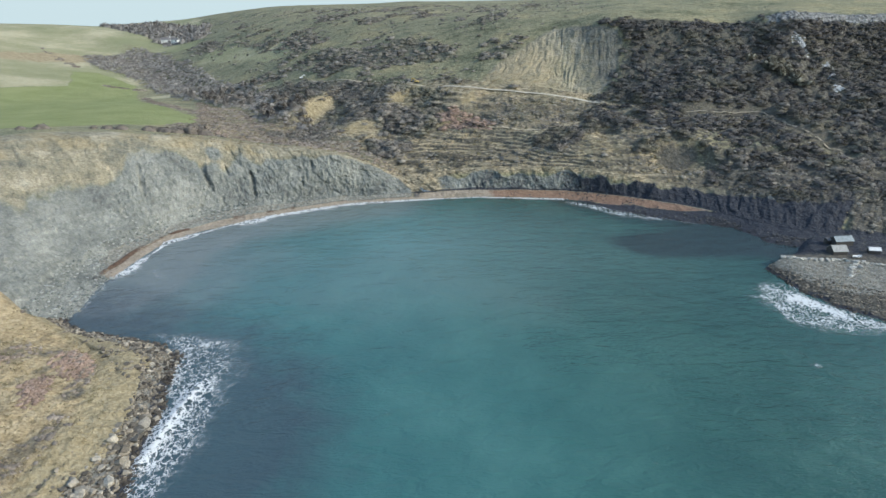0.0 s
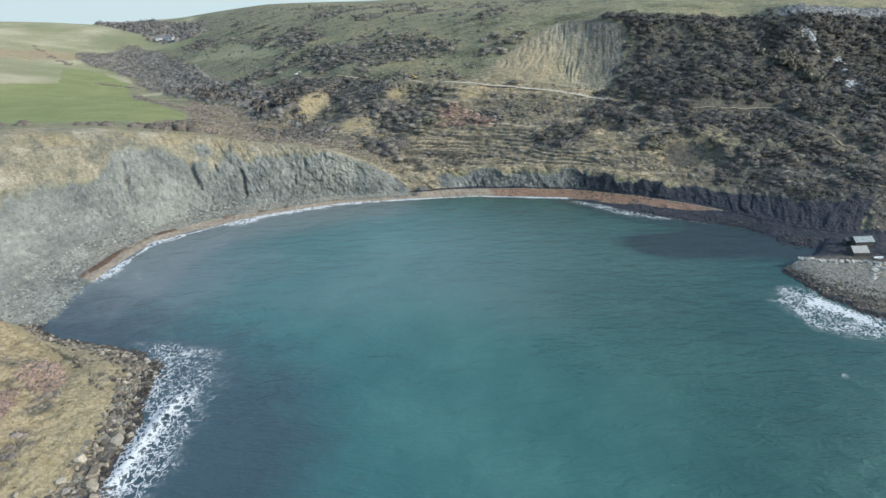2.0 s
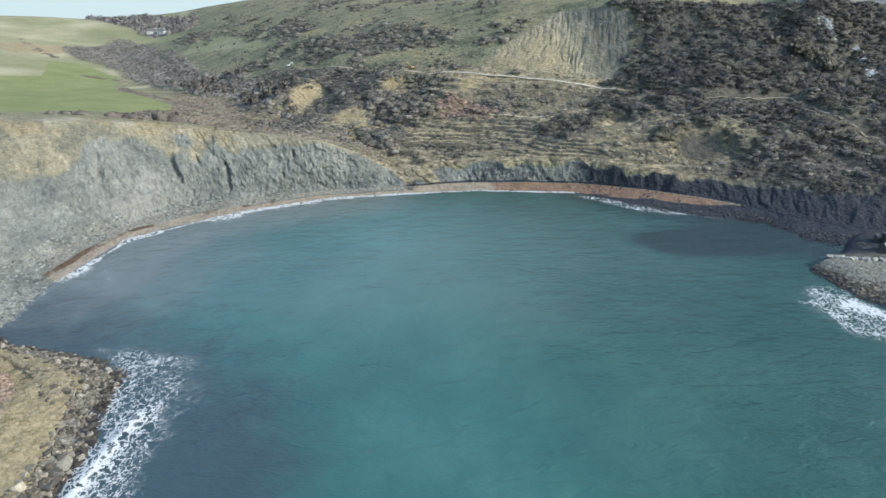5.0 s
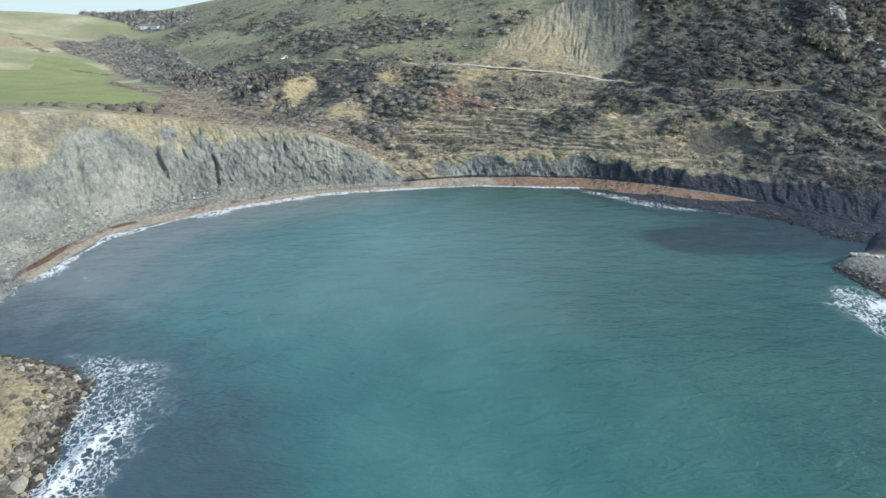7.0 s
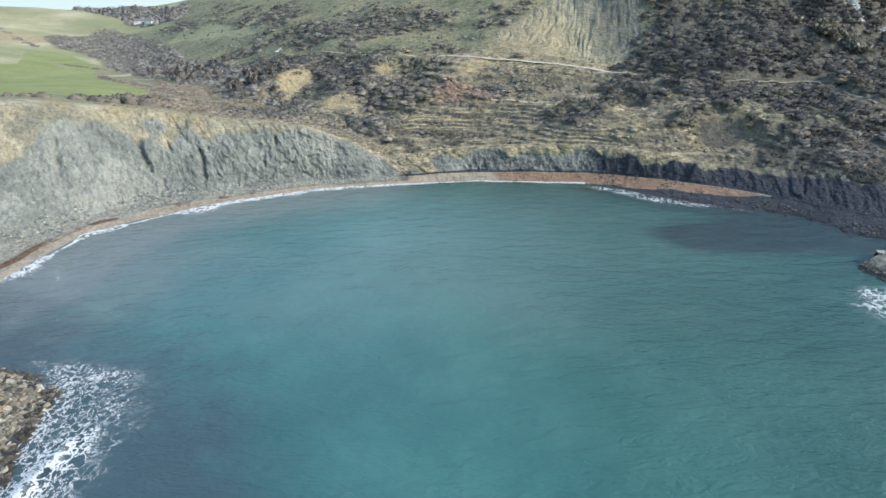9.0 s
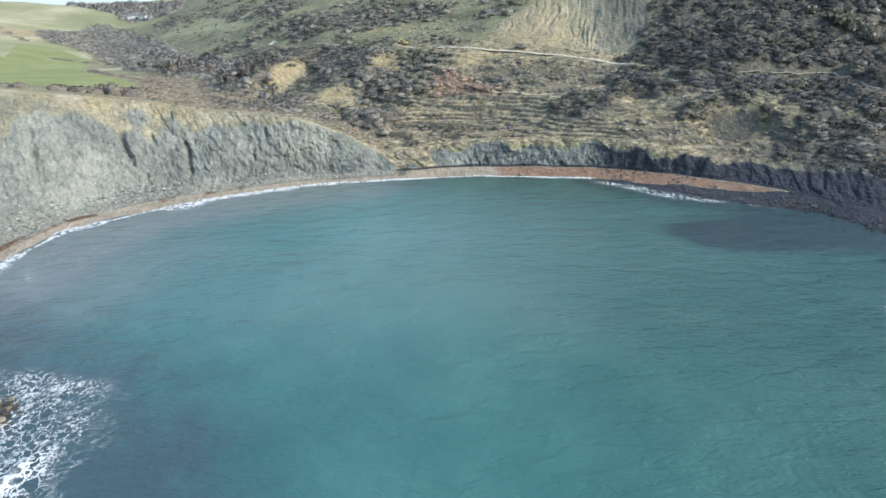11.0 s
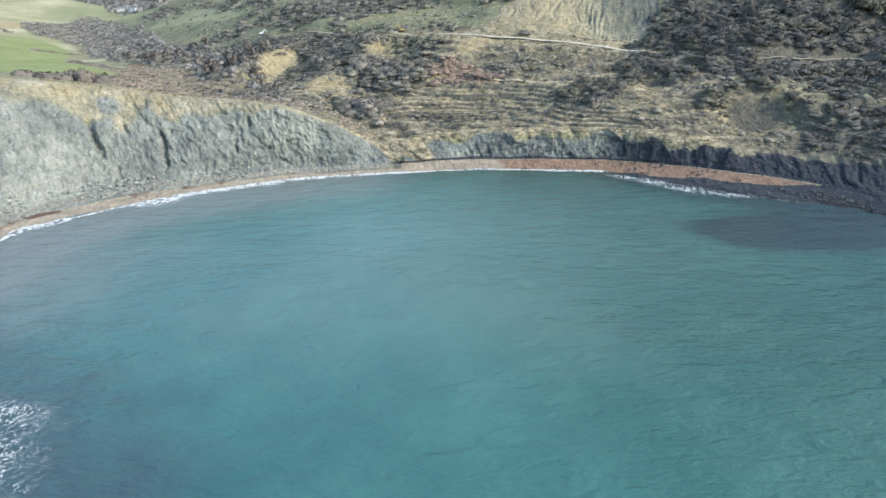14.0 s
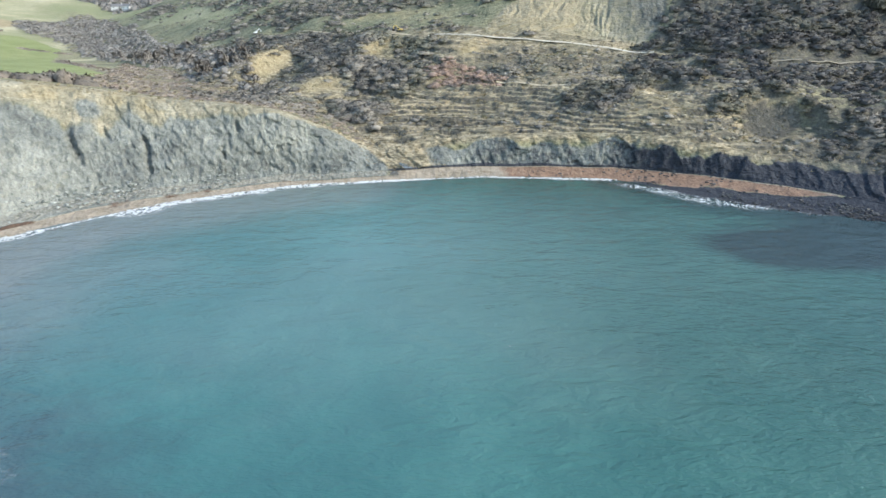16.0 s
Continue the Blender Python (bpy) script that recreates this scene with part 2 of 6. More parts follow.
    stone = m.ramp(m.noise(0.7, 6, 0.7, (1, 1, 0.4)), [(0.40, (0.04, 0.042, 0.04)), (0.5, (0.12, 0.123, 0.118)), (0.62, (0.28, 0.28, 0.265))])
    col = grass
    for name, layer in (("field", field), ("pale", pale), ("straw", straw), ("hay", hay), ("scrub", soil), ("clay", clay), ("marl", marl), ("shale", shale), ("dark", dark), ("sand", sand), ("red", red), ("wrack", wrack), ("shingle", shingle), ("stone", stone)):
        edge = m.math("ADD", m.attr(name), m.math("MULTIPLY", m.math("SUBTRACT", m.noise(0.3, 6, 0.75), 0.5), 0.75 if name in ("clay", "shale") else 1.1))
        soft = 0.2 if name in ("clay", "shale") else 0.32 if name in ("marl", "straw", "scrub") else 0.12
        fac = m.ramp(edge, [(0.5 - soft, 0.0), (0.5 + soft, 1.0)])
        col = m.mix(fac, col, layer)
    height = m.math("ADD", m.math("MULTIPLY", fine, 0.5), m.math("MULTIPLY", m.noise(0.4, 4, 0.6, (1, 1, 0.8)), 1.6))
    height = m.math("ADD", height, m.math("MULTIPLY", chips.outputs["Distance"], m.math("MULTIPLY", m.attr("shale"), 0.6)))
    height = m.math("ADD", height, m.math("MULTIPLY", streak, m.math("MULTIPLY", m.attr("shale"), 0.8)))
    turf = m.math("MULTIPLY", m.noise(0.35, 2, 0.5, (0.5, 1.2, 1.5)), m.math("MULTIPLY", m.attr("straw"), 1.6))
    height = m.math("ADD", height, turf)
    m.bump(height, 0.9, 0.8)
    return m.done(col)


GROUND = ground_material()

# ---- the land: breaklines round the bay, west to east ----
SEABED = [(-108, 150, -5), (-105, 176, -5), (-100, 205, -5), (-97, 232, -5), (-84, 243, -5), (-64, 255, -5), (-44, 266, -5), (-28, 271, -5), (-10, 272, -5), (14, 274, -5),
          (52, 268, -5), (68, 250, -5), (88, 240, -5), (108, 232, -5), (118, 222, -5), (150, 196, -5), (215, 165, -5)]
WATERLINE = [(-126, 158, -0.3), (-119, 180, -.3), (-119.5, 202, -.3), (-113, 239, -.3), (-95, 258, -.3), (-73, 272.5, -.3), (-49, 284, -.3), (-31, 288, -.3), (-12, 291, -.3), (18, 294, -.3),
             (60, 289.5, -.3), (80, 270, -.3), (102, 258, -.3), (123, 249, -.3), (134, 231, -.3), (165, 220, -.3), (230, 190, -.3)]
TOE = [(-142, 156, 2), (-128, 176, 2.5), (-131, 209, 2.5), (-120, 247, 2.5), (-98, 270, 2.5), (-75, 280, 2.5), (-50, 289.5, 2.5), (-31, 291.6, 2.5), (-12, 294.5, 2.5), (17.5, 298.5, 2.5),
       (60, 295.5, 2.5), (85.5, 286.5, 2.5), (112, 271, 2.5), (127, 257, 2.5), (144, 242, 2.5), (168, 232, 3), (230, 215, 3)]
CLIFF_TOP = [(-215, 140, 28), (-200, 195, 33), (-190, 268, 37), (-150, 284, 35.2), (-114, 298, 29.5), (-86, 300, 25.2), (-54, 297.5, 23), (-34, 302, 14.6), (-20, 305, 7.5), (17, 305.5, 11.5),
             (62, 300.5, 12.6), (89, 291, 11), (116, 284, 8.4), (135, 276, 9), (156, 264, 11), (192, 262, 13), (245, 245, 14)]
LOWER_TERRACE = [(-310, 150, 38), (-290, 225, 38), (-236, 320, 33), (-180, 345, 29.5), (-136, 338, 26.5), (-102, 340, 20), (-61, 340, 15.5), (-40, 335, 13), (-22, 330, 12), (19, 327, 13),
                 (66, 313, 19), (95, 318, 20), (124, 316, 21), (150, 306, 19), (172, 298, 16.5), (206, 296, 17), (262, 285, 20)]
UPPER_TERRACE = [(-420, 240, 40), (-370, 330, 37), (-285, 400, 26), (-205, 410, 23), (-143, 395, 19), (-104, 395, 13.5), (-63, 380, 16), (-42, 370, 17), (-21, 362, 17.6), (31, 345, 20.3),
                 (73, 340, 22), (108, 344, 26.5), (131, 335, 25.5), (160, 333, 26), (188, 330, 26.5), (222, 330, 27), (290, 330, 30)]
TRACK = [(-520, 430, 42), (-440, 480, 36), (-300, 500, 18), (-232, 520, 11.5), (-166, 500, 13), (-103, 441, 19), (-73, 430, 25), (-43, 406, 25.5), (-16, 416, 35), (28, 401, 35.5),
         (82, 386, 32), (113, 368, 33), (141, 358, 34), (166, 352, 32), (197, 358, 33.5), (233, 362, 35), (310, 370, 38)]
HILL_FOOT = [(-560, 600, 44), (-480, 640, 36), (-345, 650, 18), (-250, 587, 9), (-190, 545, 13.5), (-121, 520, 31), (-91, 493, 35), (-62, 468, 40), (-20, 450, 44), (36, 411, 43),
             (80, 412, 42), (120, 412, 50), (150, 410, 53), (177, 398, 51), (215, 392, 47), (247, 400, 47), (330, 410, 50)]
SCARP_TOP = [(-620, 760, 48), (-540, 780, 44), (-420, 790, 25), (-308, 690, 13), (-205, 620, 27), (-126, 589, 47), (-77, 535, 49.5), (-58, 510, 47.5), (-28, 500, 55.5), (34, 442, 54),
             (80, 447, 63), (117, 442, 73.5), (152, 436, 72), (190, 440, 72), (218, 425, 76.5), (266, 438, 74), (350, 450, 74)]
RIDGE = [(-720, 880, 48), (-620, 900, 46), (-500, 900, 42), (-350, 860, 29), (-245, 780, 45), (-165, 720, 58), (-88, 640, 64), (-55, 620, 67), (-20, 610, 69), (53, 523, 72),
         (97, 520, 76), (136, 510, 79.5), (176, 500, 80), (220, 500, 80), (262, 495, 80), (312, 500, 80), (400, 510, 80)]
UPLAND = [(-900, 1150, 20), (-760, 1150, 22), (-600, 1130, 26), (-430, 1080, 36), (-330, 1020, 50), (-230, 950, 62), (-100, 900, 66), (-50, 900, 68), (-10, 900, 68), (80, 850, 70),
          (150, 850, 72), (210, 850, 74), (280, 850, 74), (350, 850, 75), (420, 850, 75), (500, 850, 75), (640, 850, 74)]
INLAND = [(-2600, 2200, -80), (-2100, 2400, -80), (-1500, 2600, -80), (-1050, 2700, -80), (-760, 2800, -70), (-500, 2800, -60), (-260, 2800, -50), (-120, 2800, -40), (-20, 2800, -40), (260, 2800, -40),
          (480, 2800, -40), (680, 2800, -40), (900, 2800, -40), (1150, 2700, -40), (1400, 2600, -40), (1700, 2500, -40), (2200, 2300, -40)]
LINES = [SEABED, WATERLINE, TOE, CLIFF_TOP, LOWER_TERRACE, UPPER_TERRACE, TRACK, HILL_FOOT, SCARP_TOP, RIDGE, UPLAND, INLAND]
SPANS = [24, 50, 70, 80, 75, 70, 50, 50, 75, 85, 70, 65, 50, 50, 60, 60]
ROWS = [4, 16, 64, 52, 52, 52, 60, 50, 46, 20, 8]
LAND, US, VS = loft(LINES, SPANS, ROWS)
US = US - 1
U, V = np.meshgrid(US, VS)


# bare clay faces in the slump: centre, half-length, half-width, turn and rise
BARE = [(-82, 412, 27, 6.5, 62, 8), (-47, 370, 13, 7, 22, 5), (-27, 403, 12, 6, 20, 2.5), (17, 384, 11, 7, 70, 2.0), (3, 363, 8, 5, 5, 3)]


def region(x, y, poly, soft=6.0, wobble=8.0):
    """1 inside a polygon in plan, fading over soft metres at a ragged edge."""
    x = x + wobble * 2 * (fbm(x * 0.06, y * 0.06, 111, 3) - 0.5)
    y = y + wobble * 2 * (fbm(x * 0.06, y * 0.06, 113, 3) - 0.5)
    inside = np.zeros(np.shape(x), bool)
    for (x0, y0), (x1, y1) in zip(poly, poly[1:] + poly[:1]):
        cross = (y0 > y) != (y1 > y)
        inside ^= cross & (x < (x1 - x0) * (y - y0) / (y1 - y0 + 1e-9) + x0)
    d = from_line(x, y, poly + poly[:1])
    return np.clip(0.5 + np.where(inside, d, -d) / soft, 0, 1)


def from_line(x, y, line):
    """The least distance in plan from places to a polyline."""
    best = np.full(np.shape(x), 1e9)
    for (x0, y0, *_), (x1, y1, *_) in zip(line[:-1], line[1:]):
        dx, dy = x1 - x0, y1 - y0
        t = np.clip(((x - x0) * dx + (y - y0) * dy) / (dx * dx + dy * dy), 0, 1)
        best = np.minimum(best, np.hypot(x - x0 - t * dx, y - y0 - t * dy))
    return best


def spot(x, y, cx, cy, rx, ry, turn=0.0):
    c, s = math.cos(radians(turn)), math.sin(radians(turn))
    a, b = (x - cx) * c + (y - cy) * s, -(x - cx) * s + (y - cy) * c
    w = 0.7 * (fbm(x * 0.12, y * 0.12, 117, 3) - 0.5)
    return np.clip(1.6 * (1 - np.hypot(a / rx, b / ry) + w), 0, 1)


FIELD_EDGE = [(-341, 502), (-311, 540), (-349, 618), (-326, 624), (-272, 576), (-246, 520), (-223, 477), (-185, 434), (-150, 390), (-141, 357), (-151, 332), (-185, 305), (-206, 297), (-300, 300), (-420, 440)]
WOOD_EDGE = [(-390, 715), (-362, 790), (-320, 760), (-249, 650), (-180, 545), (-140, 505), (-103, 450), (-85, 424), (-78, 384), (-112, 398), (-140, 440), (-195, 492), (-232, 540), (-285, 605), (-340, 650)]
FAR_WOOD_EDGE = [(-505, 985), (-455, 1062), (-292, 850), (-278, 785), (-330, 800), (-389, 870)]
HEATH_EDGE = [(-150, 385), (-141, 352), (-128, 320), (-95, 312), (-50, 306), (-28, 312), (-30, 335), (-70, 372), (-112, 398), (-140, 440), (-185, 480), (-165, 420)]
SLUMP_EDGE = [(-112, 398), (-142, 500), (-125, 498), (-90, 468), (-45, 432), (-8, 411), (2, 402), (0, 386), (-4, 366), (-18, 352), (-19, 330), (-36, 319), (-66, 338), (-100, 362)]
EAST_EDGE = [(118, 442), (116, 424), (111, 408), (103, 394), (97, 381), (101, 364), (108, 346), (117, 332), (134, 322), (150, 315), (172, 305), (190, 300), (262, 280), (380, 300), (380, 450), (270, 434), (218, 420), (160, 446), (130, 450)]
CLUMPS = [[(49, 334), (60, 339), (76, 341), (86, 337), (72, 328), (66, 320), (57, 312), (50, 322)], [(79, 358), (90, 367), (99, 347), (104, 328), (92, 332), (82, 341)],
          [(97, 309), (103, 317), (118, 321.5), (127, 319), (135, 310), (138, 304), (134, 304), (128, 313.5), (118, 317), (101, 309)], [(140, 300), (150, 305), (166, 298), (160, 288), (146, 290)], [(172, 290), (188, 296), (204, 286), (190, 274), (176, 278)]]
SLUMP_CLUMPS = [[(-44, 398), (-25, 391), (-8, 378), (-2, 361), (-9, 354), (-35, 368)], [(-44, 356), (-19, 342), (-20, 325), (-33, 327)], [(-71, 432), (-58, 442), (-37, 428), (-25, 402), (-41, 393), (-52, 384)]]
LEDGED = [(-6, 306), (-5, 332), (15, 330), (48, 318), (50, 304), (22, 304)]
BENCH = [(98, 372), (116, 356), (145, 348.5), (177, 350), (209, 352.5), (243, 349)]
THICKETS = [[(-126, 521), (-107, 537), (-77, 524), (-31, 500), (12, 466), (8, 443), (-29, 452), (-49, 451), (-82, 472)], [(-211, 677), (-168, 634), (-142, 617), (-108, 572), (-113, 548), (-162, 596)],
            [(-287, 735), (-261, 748), (-215, 686), (-223, 653)], [(-126, 650), (-114, 690), (-90, 625), (-96, 612)], [(-74, 600), (-45, 590), (-45, 570), (-72, 580)], [(-26, 575), (-14, 640), (3, 570), (-10, 560)], [(-30, 428), (-4, 428), (-3, 412), (-24, 414)]]
EAST_PATH = [(133, 345), (154, 345), (170, 348), (177, 344), (182, 330), (192, 312), (199, 305), (197, 279)]

# the slipped scarp, in plan
SCARP = [(22, 400), (36, 419), (46, 429), (60, 442), (77, 455), (87, 451), (100, 441), (113, 433), (117, 423), (112, 409), (104, 396), (95, 385), (76, 394), (52, 398)]


def shape_land(g):
    x, y = g[..., 0].copy(), g[..., 1].copy()
    n = normals(g)
    out = n.copy()
    out[..., 2] *= 0.25
    out /= np.linalg.norm(out, axis=2, keepdims=True)
    cliff = step(2.02, 2.2, V) * (1 - step(2.85, 3.05, V))
    west = 1 - step(6.4, 7.2, U)
    # facets, scoops and ribs on the cliffs, in metres along and up
    mid = np.linalg.norm(np.diff(g[60, :, :2], axis=0), axis=1)
    along = np.concatenate([[0], np.cumsum(mid)])[None, :] + 0 * V
    up = g[..., 2]
    tilt = along + 0.35 * up
    facet = ridged(tilt * 0.085, up * 0.06, 3, 2)
    scoop = fbm(along * 0.045, up * 0.08, 4, 3)
    crag = ridged(along * 0.22 + 0.3 * vnoise(along * 0.3, up * 0.3, 2), up * 0.20, 5, 4)
    grit = fbm(along * 0.55, up * 0.6, 6, 4)
    block = facets(tilt * 0.13, up * 0.12, 39)
    shard = facets(tilt * 0.38, up * 0.3, 40)
    flake = facets(tilt * 0.9, up * 0.7, 49)
    bed = vnoise(along * 0.03, up * 0.9 + 1.2 * vnoise(along * 0.07, up * 0.1, 7), 8)
    g += out * (cliff * (west * (0.9 * (facet - 0.6) + 2.0 * (scoop - 0.5) + 0.3 * (crag - 0.55) + 0.35 * (grit - 0.5) + 0.5 * (bed - 0.5) + 0.6 * block + 0.6 * shard + 0.4 * flake)
                         + (1 - west) * ((1 - 0.6 * step(10.8, 11.8, U)) * (1.3 * (facet - 0.6) + 1.6 * (scoop - 0.5)) + 0.9 * facets(tilt * 0.17, up * 0.11, 50) + 0.55 * facets(tilt * 0.42, up * 0.22, 51) + 0.25 * flake + 0.4 * (grit - 0.5))))[..., None]
    slash = np.zeros_like(U)
    for u0, v0, v1, lean, wide, deep in ((2.85, 2.36, 2.56, -0.17, 0.04, 2.2), (3.57, 2.24, 2.5, 0.03, 0.035, 2.0), (2.07, 2.40, 2.6, 0.35, 0.03, 1.5), (4.43, 2.34, 2.42, 0.1, 0.025, 1.3), (4.62, 2.6, 2.68, 0.0, 0.025, 1.2), (1.75, 2.3, 2.42, -0.2, 0.03, 1.2), (3.2, 2.5, 2.56, -0.3, 0.03, 1.0)):
        centre = u0 + lean * (V - v0) + 0.05 * (fbm(V * 18, U * 0 + u0, 9, 3) - 0.5)
        ragged = wide * (0.35 + 0.9 * vnoise(V * 40, U * 0 + u0, 10))
        slash += deep * np.clip(1.3 - np.abs(U - centre) / ragged, 0, 1) * bump_at(V, v0, v1, 0.05) * (0.5 + 0.7 * vnoise(V * 30, U * 20, 15))
    g -= 1.15 * out * slash[..., None]
    # rills on the slipped scarp
    scarp = region(x, y, SCARP, 6, 2)
    rill = ridged(U * 13 + 1.6 * vnoise(U * 5, V * 3, 12) - 3.4 * V, V * 1.6, 13, 3)
    fine_rill = ridged(U * 34 + 2.0 * vnoise(U * 8, V * 5, 32) - 6.0 * V, V * 2.4, 33, 2)
    g += out * (scarp * (0.95 + 0.15 * step(8.2, 8.7, U) - 0.35 * step(8.9, 9.4, U)) * (1.5 * (rill - 0.6) + 0.8 * (fine_rill - 0.6) + 1.6 * (fbm(x * 0.2, y * 0.15, 14, 4) - 0.5)))[..., None]
    # slumped ledges and hollows on the terraces
    slump = step(3.02, 3.15, V) * (1 - step(5.75, 5.95, V)) * step(4.6, 6.2, U)
    g[..., 2] += slump * 4.6 * (fbm(x * 0.04, y * 0.055, 19, 5) - 0.5)
    for cx, cy, rx, ry, deep in ((56, 325, 14, 6, 3.2), (-30, 352, 12, 9, 2.5), (150, 296, 10, 5, 2.5), (84, 330, 9, 5, 2.0), (-62, 352, 16, 8, 2.5), (30, 372, 10, 5, 2.0)):
        g[..., 2] -= slump * deep * np.exp(-(((x - cx) / rx) ** 2 + ((y - cy) / ry) ** 2))
    for cx, cy, long, wide, turn, rise in BARE:
        c, s = math.cos(radians(turn)), math.sin(radians(turn))
        a, b = (x - cx) * c + (y - cy) * s, -(x - cx) * s + (y - cy) * c
        g[..., 2] += rise * np.exp(-((a / long / 1.2) ** 2)) * step(-wide, wide, b) * (1 - step(1.5 * wide, 4.5 * wide, b)) * step(3.1, 3.4, V)
    crack = np.exp(-(((x - 9) / 14) ** 4 + ((y - 322) / 9) ** 4))
    saw = y * 0.36 + 0.05 * x + 0.9 * fbm(x * 0.08, y * 0.12, 25, 3)
    g[..., 2] += slump * (0.25 + crack) * 1.5 * (step(0.05, 0.35, saw - np.floor(saw)) - (saw - np.floor(saw)))
    rim = y - (315.5 - 0.012 * (x - 118) ** 2) + 3 * (vnoise(x * 0.15, y * 0.15, 16) - 0.5)
    g[..., 2] -= slump * 6.5 * np.exp(-(((x - 119) / 15) ** 4)) * step(0, -8, rim) * step(-24, -11, rim)
    g[..., 2] += slump * 1.5 * (ridged(x * 0.035 + 0.4 * vnoise(x * 0.1, y * 0.1, 21), y * 0.17, 22, 3) - 0.55)
    zz = g[..., 2] + 1.8 * (fbm(x * 0.05, y * 0.03, 17, 4) - 0.5)
    period = 2.6
    k = zz / period
    frac = k - np.floor(k)
    ledge_z = (np.floor(k) + step(0.62, 0.98, frac)) * period
    g[..., 2] += slump * 0.9 * (ledge_z - zz) * step(0.3, 0.55, fbm(x * 0.03, y * 0.03, 18, 3))
    g[..., 2] += slump * 1.1 * (fbm(x * 0.28, y * 0.42, 20, 3) - 0.5)
    # many low ledges, one above another
    zz = g[..., 2] + 1.5 * (fbm(x * 0.05, y * 0.05, 42, 4) - 0.5)
    k = zz / 1.15
    frac = k - np.floor(k)
    ledge_z = (np.floor(k) + step(0.7, 0.97, frac)) * 1.15
    ledged = np.maximum(step(0.4, 0.55, fbm(x * 0.03, y * 0.04, 44, 3)), region(x, y, LEDGED, 6, 3))
    g[..., 2] += slump * ledged * 0.95 * (ledge_z - zz)
    # the canopy's own lumps where scrub closes over the ground
    closed = np.maximum.reduce([region(x, y, EAST_EDGE, 8, 5) * step(1.2, 4.5, from_line(x, y, BENCH)) * step(1.5, 6.0, np.minimum(from_line(x, y, EAST_PATH), from_line(x, y + 4, EAST_PATH))), *[region(x, y, p, 3, 2) for p in CLUMPS + SLUMP_CLUMPS], region(x, y, WOOD_EDGE, 6, 5)])
    closed = closed * (1 - region(x, y, SCARP, 4, 1)) * step(3.05, 3.25, V) * (1 - step(7.6, 7.75, V))
    canopy = 2.0 * (1 - worley(x * 0.16 + 0.6 * vnoise(x * 0.1, y * 0.1, 45), y * 0.19, 46)) + 1.1 * (1 - worley(x * 0.42, y * 0.5, 47)) + 0.7 * (fbm(x * 0.6, y * 0.6, 48, 3) - 0.5)
    g[..., 2] += closed * 0.8 * canopy
    mound = bump_at(V, 4.0, 7.4, 0.5) * step(9.9, 11.0, U)
    g[..., 2] += mound * 5.0 * (ridged(x * 0.035, y * 0.05, 24, 3) - 0.6)
    # the hills
    hill = step(3.3, 4.0, V) * (1 - step(9.2, 10, V))
    rough = step(2.4, 3.6, U) * hill
    g[..., 2] += rough * (5.5 * (fbm(x * 0.02, y * 0.02, 23, 5) - 0.5)) + hill * 0.8 * (fbm(x * 0.05, y * 0.05, 29, 4) - 0.5)
    lime = bump_at(V, 7.72, 7.98, 0.05) * step(12.3, 12.9, U)
    g += out * (lime * 3.0 * (ridged(along * 0.25, up * 0.15, 31, 4) - 0.5))[..., None]
    beach = bump_at(V, 1.2, 2.0, 0.3)
    g[..., 2] += beach * 0.5 * (fbm(x * 0.15, y * 0.15, 37, 3) - 0.5)
    ledge = bump_at(V, 1.0, 1.9, 0.2) * step(9.6, 10.4, U)
    g[..., 2] += ledge * 0.9 * (fbm(x * 0.2, y * 0.2, 41, 4) - 0.45)
    return g


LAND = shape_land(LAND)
LX, LY, LZ = LAND[..., 0], LAND[..., 1], LAND[..., 2]
DX, DY = (vnoise(LX * 0.05, LY * 0.05, 61) - 0.5), (vnoise(LX * 0.11, LY * 0.11, 67) - 0.5)


# dark hollows on the terraces, brambles and painted shadow together: centre, half-widths and turn in plan
DARK_SPOTS = [(116, 316.5, 17, 2.2, -4), (61, 330, 9, 7, -10), (52, 326, 8, 9, 0), (88, 356, 14, 5, -15), (82, 345, 16, 4, 0), (106, 342, 18, 5, -10), (36, 362, 12, 5, 0), (142, 330, 14, 6, -15), (146, 290, 12, 5, -20),
              (166, 308, 14, 5, -15), (182, 275, 12, 6, -20), (178, 292, 16, 5, -15), (-8, 352, 9, 7, 0), (8, 322, 10, 4, 0), (120, 289, 9, 3, -20), (44, 312, 10, 3, 0), (190, 305, 16, 6, -20), (180, 284, 30, 12, -20), (200, 290, 20, 16, 0)]


